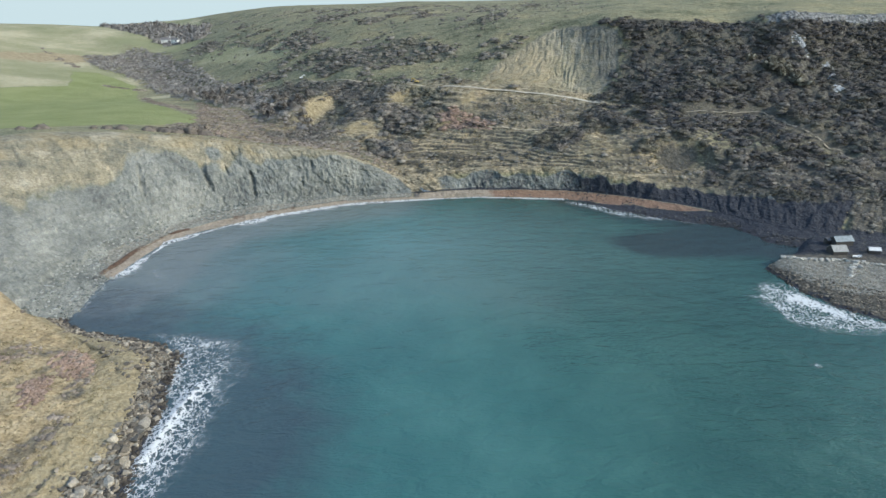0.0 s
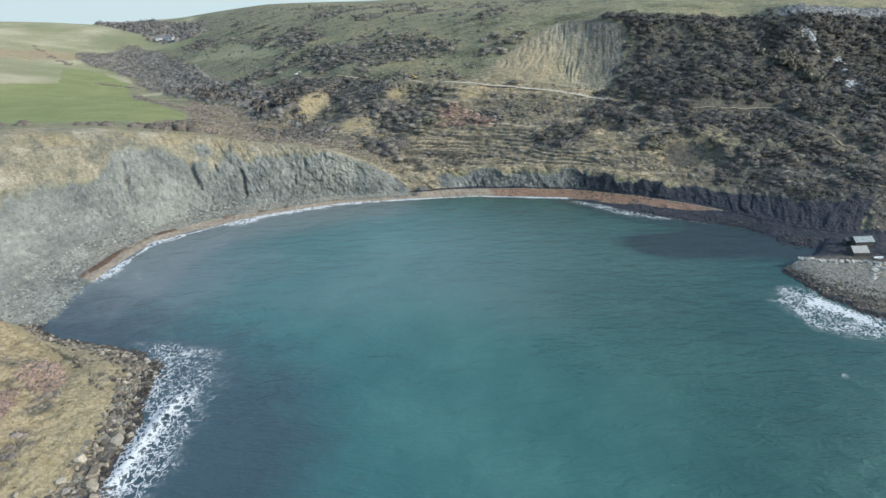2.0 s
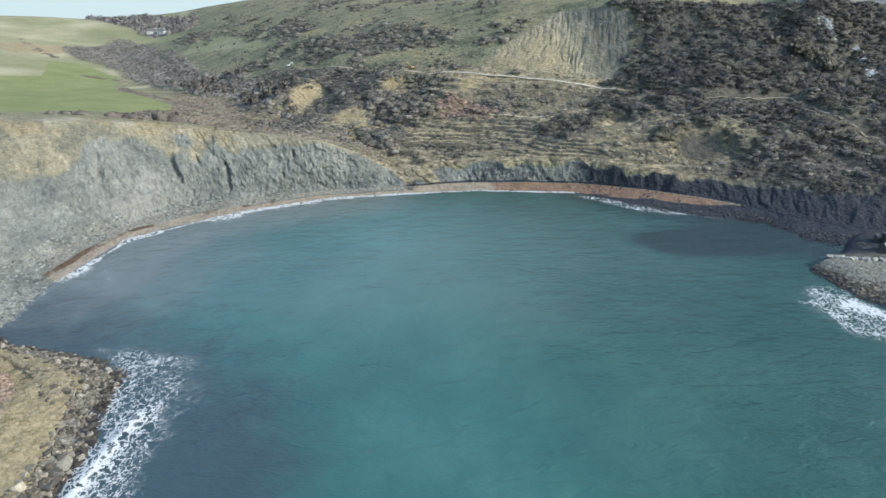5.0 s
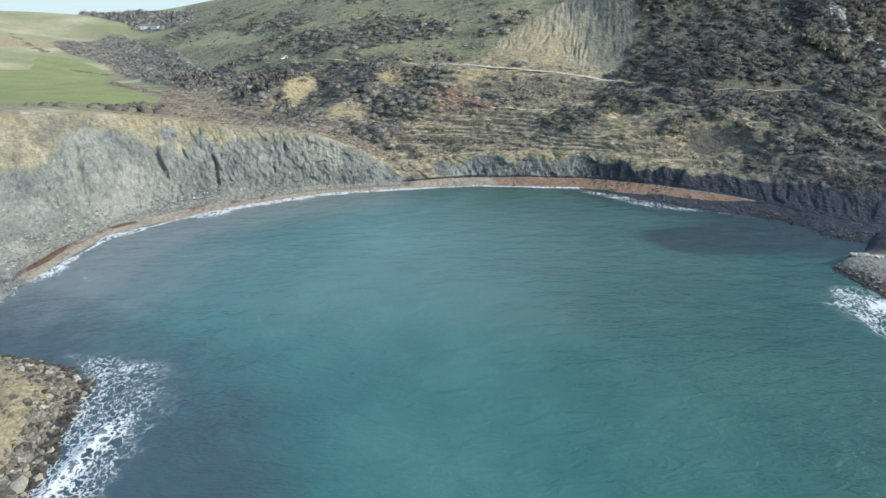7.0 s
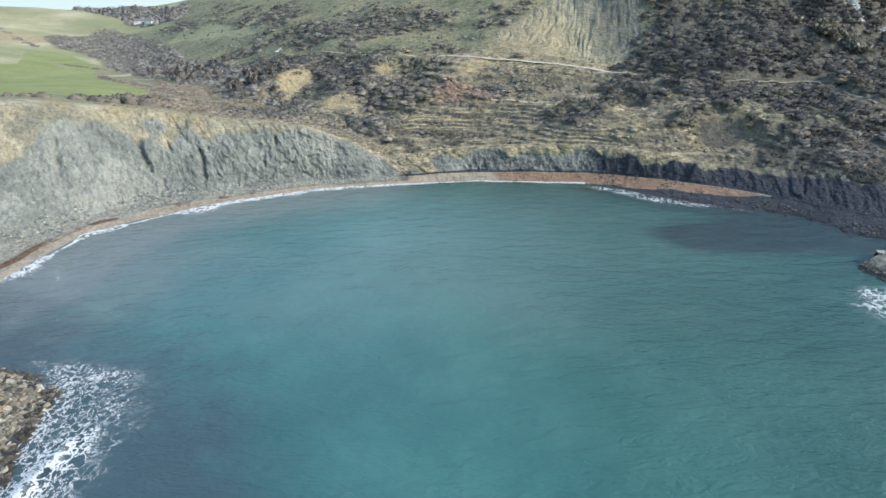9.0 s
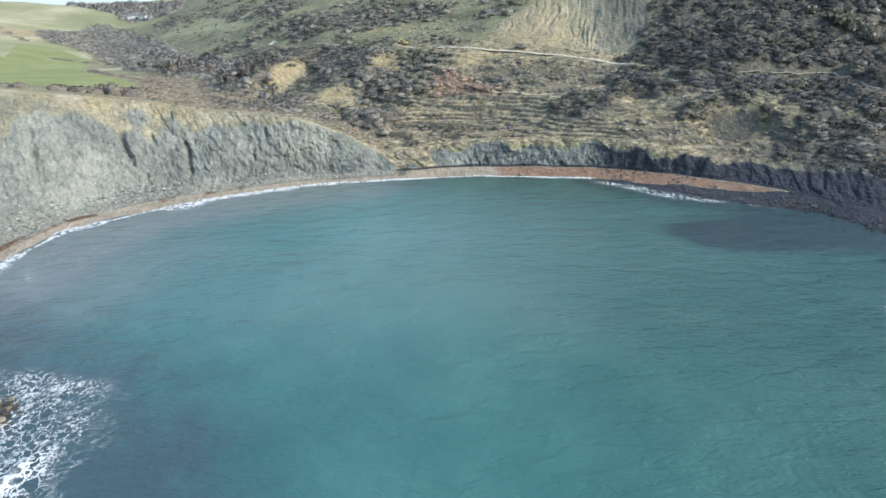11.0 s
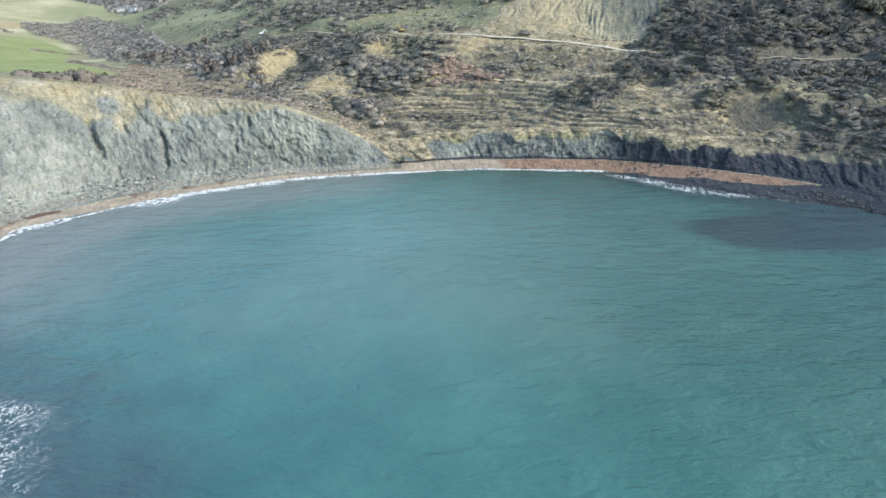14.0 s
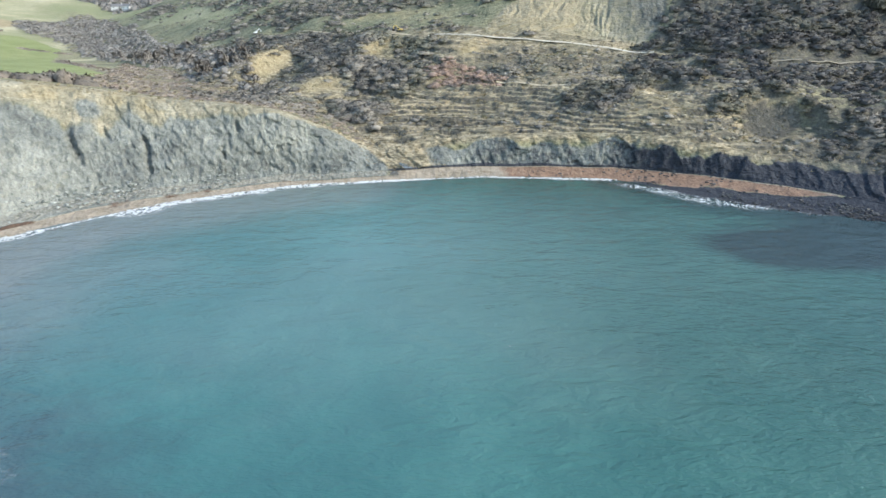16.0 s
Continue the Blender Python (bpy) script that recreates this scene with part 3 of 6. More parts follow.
def zones():
    z = {}
    u, v = U + 0.10 * DX, V + 0.10 * DY
    west = 1 - step(6.75, 7.0, u)
    on_cliff = step(1.98, 2.06, V) * (1 - step(2.96, 3.04, V))
    brk = np.interp(US, (0, 0.7, 1.13, 1.5, 1.67, 1.83, 2.06, 2.29, 2.48, 2.68, 2.81, 3.05, 3.25, 3.52, 3.8, 3.97, 4.4, 4.84, 5.4, 7), (2.56, 2.56, 2.50, 2.50, 2.5, 2.53, 2.64, 2.77, 2.8, 2.7, 2.59, 2.55, 2.57, 2.75, 2.64, 2.73, 2.70, 2.8, 2.88, 2.92))[None, :]
    brk = brk + 0.2 * (fbm(U * 4.2 - V * 3, V * 2.0, 71, 4) - 0.5)
    top = np.interp(US, (0, 2.6, 3.2, 4.0), (3.1, 3.12, 3.1, 3.05))[None, :]
    on_clay = step(1.98, 2.06, V) * (1 - step(-0.04, 0.03, V - top + 0.12 * (fbm(LX * 0.08, LY * 0.08, 75, 3) - 0.5)))
    ochre = step(-0.09, 0.09, V - brk)
    slate = np.maximum(step(0.5, 0.7, fbm(U * 3.2, V * 2.6, 72, 3)) * 0.42 * step(1.7, 2.2, U), 0.95 * np.clip(1.5 - np.hypot((U - 3.07) / 0.14, (V - 2.73) / 0.09), 0, 1))
    z["shale"] = on_cliff * west * np.maximum(1 - ochre, slate * (V < 2.9))
    z["clay"] = on_clay * west * ochre
    z["shale"] = np.maximum(z["shale"], on_cliff * (1 - west) * step(7.3, 7.6, u) * (1 - step(13.6, 13.8, U)) * (1 - step(2.62, 2.9, v + 0.6 * (fbm(U * 5.0, V * 1.2, 74, 3) - 0.5))))
    # the east cliff: dark shale with its shade painted in, deeper eastward
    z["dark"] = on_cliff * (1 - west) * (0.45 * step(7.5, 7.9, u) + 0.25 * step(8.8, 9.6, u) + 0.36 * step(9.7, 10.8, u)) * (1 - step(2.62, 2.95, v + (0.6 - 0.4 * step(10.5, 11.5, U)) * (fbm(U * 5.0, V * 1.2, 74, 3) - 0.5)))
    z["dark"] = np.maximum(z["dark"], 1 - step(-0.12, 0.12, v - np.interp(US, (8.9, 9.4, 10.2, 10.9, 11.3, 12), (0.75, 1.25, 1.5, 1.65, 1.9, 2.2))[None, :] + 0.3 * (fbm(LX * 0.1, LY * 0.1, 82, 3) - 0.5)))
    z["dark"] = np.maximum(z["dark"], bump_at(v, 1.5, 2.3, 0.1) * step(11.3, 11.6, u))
    z["sand"] = 1 - step(1.98, 2.06, V)
    z["dark"] = z["dark"] * (1 - step(13.65, 13.8, U) * step(2.1, 2.2, V))
    z["red"] = (1 - step(1.95, 2.02, V)) * np.maximum(step(7.6, 8.8, u) * (1 - step(11.2, 11.8, u)), 0.35 * step(4.0, 5.2, u) * step(1.3, 1.5, v) * (1 - step(1.6, 1.8, v)))
    spur = (1 - step(1.0, 1.25, u)) * step(0.5, 0.9, V) * (1 - step(1.95, 2.05, V))
    z["shale"] = np.maximum(z["shale"], spur)
    z["red"] = z["red"] * (1 - z["dark"])
    toe = bump_at(v, 1.6, 2.08, 0.06) * (1 - step(6.6, 7.2, u))
    z["shale"] = np.maximum(z["shale"], 0.9 * toe)
    z["sand"] = z["sand"] * (1 - z["dark"]) * (1 - spur) * (1 - 0.9 * toe)
    z["wrack"] = 0.6 * bump_at(v, 1.55, 1.62, 0.08) * bump_at(u, 0.9, 2.2, 0.4) * step(0.46, 0.62, fbm(LX * 0.12, LY * 0.12, 77, 4)) + 0.5 * bump_at(v, 1.45, 1.7, 0.06) * step(0.52, 0.62, fbm(LX * 0.08, LY * 0.08, 76, 3)) * (1 - step(6, 7, u))
    z["shingle"] = 0.62 * bump_at(v, 1.72, 2.0, 0.08) * (1 - step(6.6, 7.4, u)) * step(1.0, 1.25, u)
    z["dark"] = np.maximum(z["dark"], 0.7 * bump_at(v, 1.66, 2.1, 0.08) * bump_at(u, 7.0, 9.8, 0.4))
    field = region(LX, LY, FIELD_EDGE, 4, 3) * step(3.2, 3.3, V)
    z["field"] = field
    z["pale"] = np.maximum(step(5.6, 6.4, v) * (1 - step(1.3, 1.9, u)), bump_at(v, 8.6, 10, 0.2) * (1 - step(2.2, 2.8, u)))
    pasture = region(LX, LY, [(-138, 612), (-170, 635), (-240, 690), (-245, 645), (-172, 586), (-137, 556), (-105, 552)], 10, 6)
    z["pale"] = np.maximum.reduce([z["pale"], spot(LX, LY, -228, 520, 26, 12, 60), 0.65 * pasture]) * (1 - field)
    terr = bump_at(v, 2.98, 5.8, 0.1) * step(6.2, 6.8, u) * (1 - 0.75 * step(10.2, 11.4, u))
    terr = np.maximum(terr, on_cliff * bump_at(u, 6.7, 7.4, 0.25))
    terr = np.maximum(terr, bump_at(v, 5.7, 6.2, 0.1) * bump_at(u, 7.3, 10.0, 0.3))
    terr = np.maximum(terr, 0.75 * region(LX, LY, SLUMP_EDGE, 8, 6))
    terr = terr * (1 - 0.8 * step(12.0, 12.6, u) * (1 - step(3.4, 3.7, v)))
    terr = np.maximum(terr, on_cliff * (1 - west) * step(2.6, 2.9, V) * (1 - 0.6 * step(10.2, 11.4, u)))
    z["straw"] = np.maximum(terr, bump_at(v, 2.98, 3.15, 0.04) * step(2.2, 3.0, u))
    z["straw"] = np.maximum(z["straw"], 0.85 * bump_at(v, 3.0, 3.6, 0.2) * bump_at(u, 10, 11.6, 0.5))
    z["straw"] = np.maximum(z["straw"], 0.3 * bump_at(V, 2.15, 3.1, 0.1) * step(13.7, 13.8, U))
    heath = region(LX, LY, HEATH_EDGE, 6, 6)
    z["straw"] = np.maximum(z["straw"], 0.6 * heath * step(3.0, 3.1, V))
    scarp = region(LX, LY, SCARP, 3, 1.5)
    z["clay"] = np.maximum(z["clay"], scarp * (0.56 + 0.34 * (1 - step(40, 74, LX - 0.35 * (LY - 400))) - 0.25 * step(84, 104, LX + 0.25 * (LY - 420))))
    z["shale"] = np.maximum(z["shale"], scarp * (0.3 + 0.1 * step(72, 100, LX + 0.3 * (LY - 420))))
    bare = np.maximum.reduce([spot(LX, LY, cx, cy, long, wide, turn) for cx, cy, long, wide, turn, rise in BARE])
    clear = np.maximum.reduce([spot(LX, LY, cx + 5 * math.sin(radians(turn)), cy - 5 * math.cos(radians(turn)), 1.1 * long, 1.6 * wide, turn) for cx, cy, long, wide, turn, rise in BARE])
    face = spot(LX, LY, 119, 309, 16, 7.5, 0)
    z["shale"] = np.maximum(z["shale"], 0.3 * face)
    brink = np.clip(bump_at(V - top, -0.3, 0.0, 0.06), 0, 1) * (1 - step(3.6, 4.6, u)) * on_clay * (0.3 + 0.6 * step(0.4, 0.6, fbm(U * 5, V * 3, 78, 3)))
    z["marl"] = np.clip(np.maximum.reduce([0.8 * bare, 0.75 * brink, 0.52 * scarp * (1 - step(60, 92, LX + 0.3 * (LY - 420)))]), 0, 1)
    hollow = np.maximum.reduce([spot(LX, LY, *r) for r in DARK_SPOTS]) * (1 - face)
    wood, far_wood = region(LX, LY, WOOD_EDGE, 6, 7), region(LX, LY, FAR_WOOD_EDGE, 10, 8)
    slump = region(LX, LY, SLUMP_EDGE, 6, 6) * (1 - clear) * (0.35 + 0.65 * step(0.34, 0.46, fbm(LX * 0.035, LY * 0.05, 83, 4)))
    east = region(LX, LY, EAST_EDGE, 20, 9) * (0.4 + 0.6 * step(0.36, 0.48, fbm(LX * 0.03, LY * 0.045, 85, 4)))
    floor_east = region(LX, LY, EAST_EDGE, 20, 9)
    bare_path = step(1.8, 4.4, np.minimum(from_line(LX, LY, EAST_PATH), from_line(LX, LY + 4, EAST_PATH)) - 3 * step(0, 1, (330 - LY) / 30) * (LX > 178))
    bare_path = bare_path * (0.15 + 0.85 * step(1.2, 3.6, from_line(LX, LY, BENCH)))
    east = east * bare_path * (1 - 0.9 * spot(LX, LY, 200, 377, 15, 13, -35))
    thicket = np.maximum.reduce([region(LX, LY, p, 8, 8) for p in THICKETS]) * (0.3 + 0.7 * step(0.36, 0.5, fbm(LX * 0.05, LY * 0.07, 84, 4)))
    loose = step(0.57, 0.66, fbm(LX * 0.03, LY * 0.06, 73, 4)) * bump_at(v, 6.2, 9.4, 0.3) * bump_at(u, 3.2, 8.3, 0.3) * 0.7
    tufts = step(0.57, 0.64, fbm(LX * 0.03, LY * 0.07, 79, 4)) * bump_at(v, 3.2, 5.8, 0.2) * step(6.8, 7.5, u)
    tufts = np.maximum(tufts, 1.5 * step(0.47, 0.56, fbm(LX * 0.045, LY * 0.075, 80, 4)) * bump_at(v, 3.25, 5.2, 0.2) * step(9.6, 11.2, u))
    open_land = (1 - scarp) * (1 - field) * (1 - on_cliff) * step(3.05, 3.2, V) * (1 - step(7.85, 8.0, V) * step(9, 10, U))
    z["wood"], z["far_wood"] = wood * open_land * (1 - clear), far_wood * open_land
    z["heath"] = heath * open_land * (1 - wood)
    z["thicket"] = np.clip(np.maximum(thicket, loose), 0, 1) * open_land * (1 - wood)
    z["slump"] = slump * open_land * (1 - wood)
    z["east"] = np.clip(east, 0, 1) * open_land
    brae = region(LX, LY, [(22, 380), (51, 378), (80, 377), (97, 379), (82, 358), (60, 341), (34, 349), (21, 357)], 5, 3)
    z["brae"] = brae * (0.15 + step(0.45, 0.6, fbm(LX * 0.06, LY * 0.09, 95, 3))) * open_land
    z["clump"] = np.maximum.reduce([region(LX, LY, p, 3, 2.5) for p in CLUMPS]) * open_land * (1 - bare) * (1 - face)
    z["hummock"] = np.maximum.reduce([region(LX, LY, p, 3, 2.5) for p in SLUMP_CLUMPS]) * open_land * (1 - bare)
    low_east = (0.6 * step(9.9, 10.8, u) + 0.4 * step(11.4, 12.0, u)) * bump_at(v, 2.5, 3.9, 0.2)
    z["tuft"] = np.clip(np.maximum.reduce([0.4 * tufts, 0.4 * hollow, 0.3 * low_east]), 0, 1) * bare_path * open_land * (1 - face)
    z["buttress"] = step(13.65, 13.9, U) * bump_at(V, 2.15, 3.3, 0.1) * (0.25 + step(0.42, 0.55, fbm(LX * 0.07, LY * 0.07, 93, 3)))
    banks = [([(-237, 511), (-210, 469), (-187, 443), (-169, 425), (-154, 414)], 3.5), ([(-290, 559), (-276, 556), (-259, 555)], 5.0), ([(-454, 744), (-412, 700), (-395, 679), (-361, 643)], 4.0), ([(-138, 303), (-140, 323), (-143, 350), (-130, 346)], 4.5)]
    z["bank"] = np.maximum.reduce([np.clip(1.3 - from_line(LX, LY, line) / wide, 0, 1) for line, wide in banks]) * step(0.36, 0.5, fbm(LX * 0.06, LY * 0.06, 94, 3)) * step(3.1, 3.2, V)
    z["russet"] = region(LX, LY, [(-4, 371), (7, 376), (18, 368), (30, 353), (26, 349), (8, 356)], 3, 2) * open_land
    z["speck"] = (0.25 + step(0.5, 0.6, fbm(LX * 0.03, LY * 0.06, 91, 3))) * bump_at(V, 6.2, 9.6, 0.3) * bump_at(U, 3.0, 12.5, 0.4) * open_land * (1 - wood)
    # steep ledge risers coloured as dark soil, partly for their shadow lines
    steep = 1 - step(0.72, 0.86, normals(LAND)[..., 2])
    riser = steep * step(3.05, 3.2, V) * (1 - step(5.7, 5.9, V)) * step(4.8, 6.0, U)
    tanhill = spot(LX, LY, -415, 680, 95, 48, 35)
    tan = np.maximum.reduce([spot(LX, LY, 82, 310, 10, 7), spot(LX, LY, 30, 316, 16, 6), spot(LX, LY, 64, 306, 12, 4), spot(LX, LY, 12, 345, 14, 6), spot(LX, LY, 58, 380, 24, 4, -5)])
    z["hay"] = np.maximum(0.85 * tanhill * (1 - field), 0.55 * tan * open_land)
    slip = step(13.7, 13.9, U) * bump_at(V, 2.1, 3.2, 0.1) * step(0.42, 0.55, fbm(LX * 0.08, LY * 0.08, 93, 3)) * 0.3 + 0.8 * step(13.7, 13.9, U) * bump_at(V, 2.1, 3.2, 0.1)
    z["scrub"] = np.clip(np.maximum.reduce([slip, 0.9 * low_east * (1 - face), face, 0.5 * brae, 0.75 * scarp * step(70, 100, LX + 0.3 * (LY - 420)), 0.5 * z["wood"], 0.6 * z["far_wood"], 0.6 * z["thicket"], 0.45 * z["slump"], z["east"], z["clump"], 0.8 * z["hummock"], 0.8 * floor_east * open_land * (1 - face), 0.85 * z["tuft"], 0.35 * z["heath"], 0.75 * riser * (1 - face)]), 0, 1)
    # dark soil and brambles here stand in for the slope's own shade
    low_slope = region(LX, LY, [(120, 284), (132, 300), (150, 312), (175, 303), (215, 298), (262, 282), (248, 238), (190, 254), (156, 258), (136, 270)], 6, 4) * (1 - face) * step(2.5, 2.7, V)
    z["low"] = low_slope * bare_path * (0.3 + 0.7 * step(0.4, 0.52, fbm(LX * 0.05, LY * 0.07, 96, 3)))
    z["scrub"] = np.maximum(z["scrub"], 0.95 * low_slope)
    lime = bump_at(v, 7.74, 7.97, 0.02) * step(12.5, 12.8, u)
    scree = np.maximum.reduce([spot(LX, LY, 231, 384, 4, 12, -10), spot(LX, LY, 226, 367, 6, 4), spot(LX, LY, 218, 402, 8, 7)]) * step(0.45, 0.6, fbm(LX * 0.25, LY * 0.25, 89, 3))
    z["stone"] = np.clip(lime + 0.9 * scree, 0, 1)
    for k in ("wood", "far_wood", "thicket", "slump", "east", "tuft", "heath", "clump", "low", "scrub"):
        z[k] = z[k] * (1 - z["stone"])
    for k in ("thicket", "slump", "tuft", "speck", "hummock", "wood"):
        z[k] = z[k] * step(4, 8, np.hypot(LX + 16, LY - 416)) * step(4, 8, np.hypot(LX + 105, LY - 484))
    return z


ZONE = zones()
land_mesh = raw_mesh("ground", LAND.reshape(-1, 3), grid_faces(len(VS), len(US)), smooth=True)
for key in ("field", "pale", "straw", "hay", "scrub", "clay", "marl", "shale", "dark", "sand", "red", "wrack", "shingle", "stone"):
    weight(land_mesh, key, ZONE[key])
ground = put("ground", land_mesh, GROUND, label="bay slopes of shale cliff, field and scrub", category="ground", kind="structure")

# ---- the headland in front, from the neck round its point to the south ----
H_SEABED = [(-112, 184, -4), (-104, 180, -4), (-86, 176, -4), (-62, 162, -4), (-58, 140, -4), (-54, 116, -4), (-50, 96, -4), (-45, 55, -4)]
H_WATER = [(-121, 178, -.3), (-112, 170.5, -.3), (-92, 165, -.3), (-76, 156, -.3), (-72, 138, -.3), (-68.5, 117, -.3), (-65, 98, -.3), (-60, 55, -.3)]
H_BANK = [(-126, 174, 2.6), (-111, 164, 2.6), (-96, 158, 2.8), (-85, 149, 2.8), (-80, 134, 2.6), (-77, 117, 2.6), (-79, 98, 2.6), (-77, 55, 2.6)]
H_FOOT = [(-129, 172, 6), (-109, 161, 3.6), (-98, 153, 3.6), (-90, 146, 3.8), (-84, 133, 3.6), (-81, 117, 3.6), (-85, 98, 3.8), (-84, 55, 4)]
H_BROW = [(-136, 174, 12), (-117, 157, 5.5), (-106, 149, 6), (-100, 141, 6.2), (-97, 131, 6), (-95, 117, 6), (-98, 98, 6), (-98, 55, 6)]
H_TOP = [(-160, 178, 24), (-150, 158, 15), (-142, 145, 13), (-138, 135, 12), (-136, 126, 12), (-135, 115, 12), (-136, 98, 12), (-136, 55, 12)]
H_BACK = [(-230, 190, 36), (-230, 165, 34), (-230, 145, 32), (-230, 132, 30), (-230, 122, 30), (-230, 112, 30), (-230, 98, 30), (-230, 55, 30)]
HEAD, HU, HV = loft([H_SEABED, H_WATER, H_BANK, H_FOOT, H_BROW, H_TOP, H_BACK], [26, 34, 36, 40, 44, 44, 30], [5, 24, 14, 34, 60, 20])


def shape_head(g):
    v = HV[:, None]
    x, y = g[..., 0].copy(), g[..., 1].copy()
    dry = step(2.6, 3.4, v)
    g[..., 2] += dry * (2.4 * (fbm(x * 0.07, y * 0.07, 43, 4) - 0.5) + 0.7 * (fbm(x * 0.35, y * 0.35, 47, 3) - 0.5))
    g[..., 2] += bump_at(v, 1, 3, 0.3) * 0.8 * (fbm(x * 0.25, y * 0.25, 53, 4) - 0.5)
    bank = bump_at(v, 3.0, 3.5, 0.2)
    g[..., 2] -= bank * 1.2 * ridged(x * 0.12, y * 0.12, 59, 3) * step(0.4, 0.7, fbm(x * 0.06, y * 0.06, 60, 2))
    return g


HEAD = shape_head(HEAD)
head_mesh = raw_mesh("headland", HEAD.reshape(-1, 3), grid_faces(len(HV), len(HU)), smooth=True)
hv = HV[:, None] + 0.5 * (vnoise(HEAD[..., 0] * 0.08, HEAD[..., 1] * 0.08, 97) - 0.5)
hx, hy = HEAD[..., 0], HEAD[..., 1]
scar = np.maximum.reduce([spot(hx, hy, -101, 146, 6, 3.5, 60), spot(hx, hy, -104, 139, 5, 2.2, 60), spot(hx, hy, -92, 130, 5, 2.5, 50), spot(hx, hy, -132, 174, 5, 5)])
weight(head_mesh, "hay", step(2.9, 3.2, hv))
weight(head_mesh, "shingle", bump_at(hv, 1.4, 1.7, 0.2) * 0.6)
weight(head_mesh, "clay", np.maximum(bump_at(hv, 1.65, 3.2, 0.2) * 0.85, 0.7 * np.maximum(spot(hx, hy, -95, 143, 3, 10, 20), spot(hx, hy, -84, 122, 4, 14, 10))))
weight(head_mesh, "marl", bump_at(hv, 1.7, 3.3, 0.25) * 0.8)
weight(head_mesh, "dark", (1 - step(1.4, 1.8, hv)))
weight(head_mesh, "scrub", 0.6 * scar + 0.62 * bump_at(hv, 3.6, 4.7, 0.3) * step(0.5, 0.62, fbm(HEAD[..., 0] * 0.06, HEAD[..., 1] * 0.06, 101, 4)))
headland = put("headland_ground", head_mesh, GROUND, label="low headland of dry straw grass and bare clay", category="ground", kind="structure")


# ---- the sea ----
def sea_material():
    m = Mat("sea", 0.12, 0.5)
    m.b.inputs["IOR"].default_value = 1.33
    big, mid = m.noise(0.009, 3, 0.55, (1, 0.8, 1)), m.noise(0.05, 4)
    teal = m.ramp(m.mix(0.3, big, mid), [(0.36, (0.019, 0.073, 0.072)), (0.5, (0.029, 0.099, 0.092)), (0.64, (0.047, 0.134, 0.121))])
    silt = m.mix(mid, (0.076, 0.110, 0.108), (0.108, 0.142, 0.136))
    weed = (0.026, 0.043, 0.052)
    col = m.mix(m.ramp(m.math("ADD", m.attr("silt"), m.math("MULTIPLY", m.math("SUBTRACT", m.noise(0.03, 4, 0.6), 0.5), 0.6)), [(0.2, 0.0), (0.9, 1.0)]), teal, silt)
    # paler blue-green over mid-bay, painted for reflected sky
    col = m.mix(m.math("MULTIPLY", m.attr("sky_sheen"), m.ramp(m.noise(0.02, 4, 0.6), [(0.3, 0.55), (0.7, 1.0)])), col, (0.086, 0.172, 0.174))
    col = m.mix(m.ramp(m.math("ADD", m.attr("weed"), m.math("MULTIPLY", m.math("SUBTRACT", m.noise(0.09, 5, 0.65), 0.5), 0.8)), [(0.25, 0.0), (0.85, 0.8)]), col, weed)
    ripple = m.math("ADD", m.noise(1.0, 4, 0.65, (0.6, 1.2, 1)), m.math("MULTIPLY", m.noise(0.2, 3, 0.55, (0.6, 1.3, 1), 0.6), 2.6))
    # sky reflection painted as a tint: paler to the west, darker to the east
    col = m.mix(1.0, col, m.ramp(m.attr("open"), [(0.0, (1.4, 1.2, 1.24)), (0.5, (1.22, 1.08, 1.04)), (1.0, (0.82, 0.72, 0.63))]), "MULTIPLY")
    m.bump(ripple, 0.5, 0.7)
    return m.done(col)


SEA = sea_material()
sx = np.concatenate([[-3000, -900, -400], np.linspace(-200, 240, 221), [500, 1000, 3000]])
sy = np.concatenate([[-3000, -900, -300, -100], np.linspace(0, 320, 161)])
SXX, SYY = np.meshgrid(sx, sy)


def sea_level(x, y):
    near = bump_at(x, -190, 230, 20) * bump_at(y, 10, 320, 20)
    return near * (0.25 * (fbm(x * 0.03, y * 0.09, 103, 3) - 0.5) + 0.2 * (fbm(x * 0.12, y * 0.3, 107, 2) - 0.5))


swell = sea_level(SXX, SYY)
sea_mesh = raw_mesh("sea", np.stack([SXX, SYY, swell], -1).reshape(-1, 3), grid_faces(len(sy), len(sx)), smooth=True)


west_shore, east_shore = from_line(SXX, SYY, WATERLINE[2:8]), from_line(SXX, SYY, WATERLINE[10:16])
head_shore = from_line(SXX, SYY, H_WATER)
# silt along the shore; the mid-bay part also lightens for reflected sky
weight(sea_mesh, "silt", 1.15 * np.exp(-(west_shore / (27.0 + 14 * step(250, 215, SYY))) ** 2) * (0.95 + 0.12 * np.sin(west_shore * 0.32 + 3 * fbm(SXX * 0.03, SYY * 0.03, 109, 3))) + 0.36 * np.exp(-(((SXX - 0) / 75) ** 2 + ((SYY - 200) / 36) ** 2)) + 0.12 * np.exp(-(((SXX - 60) / 70) ** 2 + ((SYY - 150) / 45) ** 2)))
weight(sea_mesh, "sky_sheen", 0.95 * np.exp(-(((SXX - 18) / 82) ** 2 + ((SYY - 232) / 50) ** 2)))
# 0 west to 1 east, for the painted sky-reflection tint
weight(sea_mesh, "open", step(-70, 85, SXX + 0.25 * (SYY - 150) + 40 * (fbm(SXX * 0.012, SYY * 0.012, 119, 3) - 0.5)))
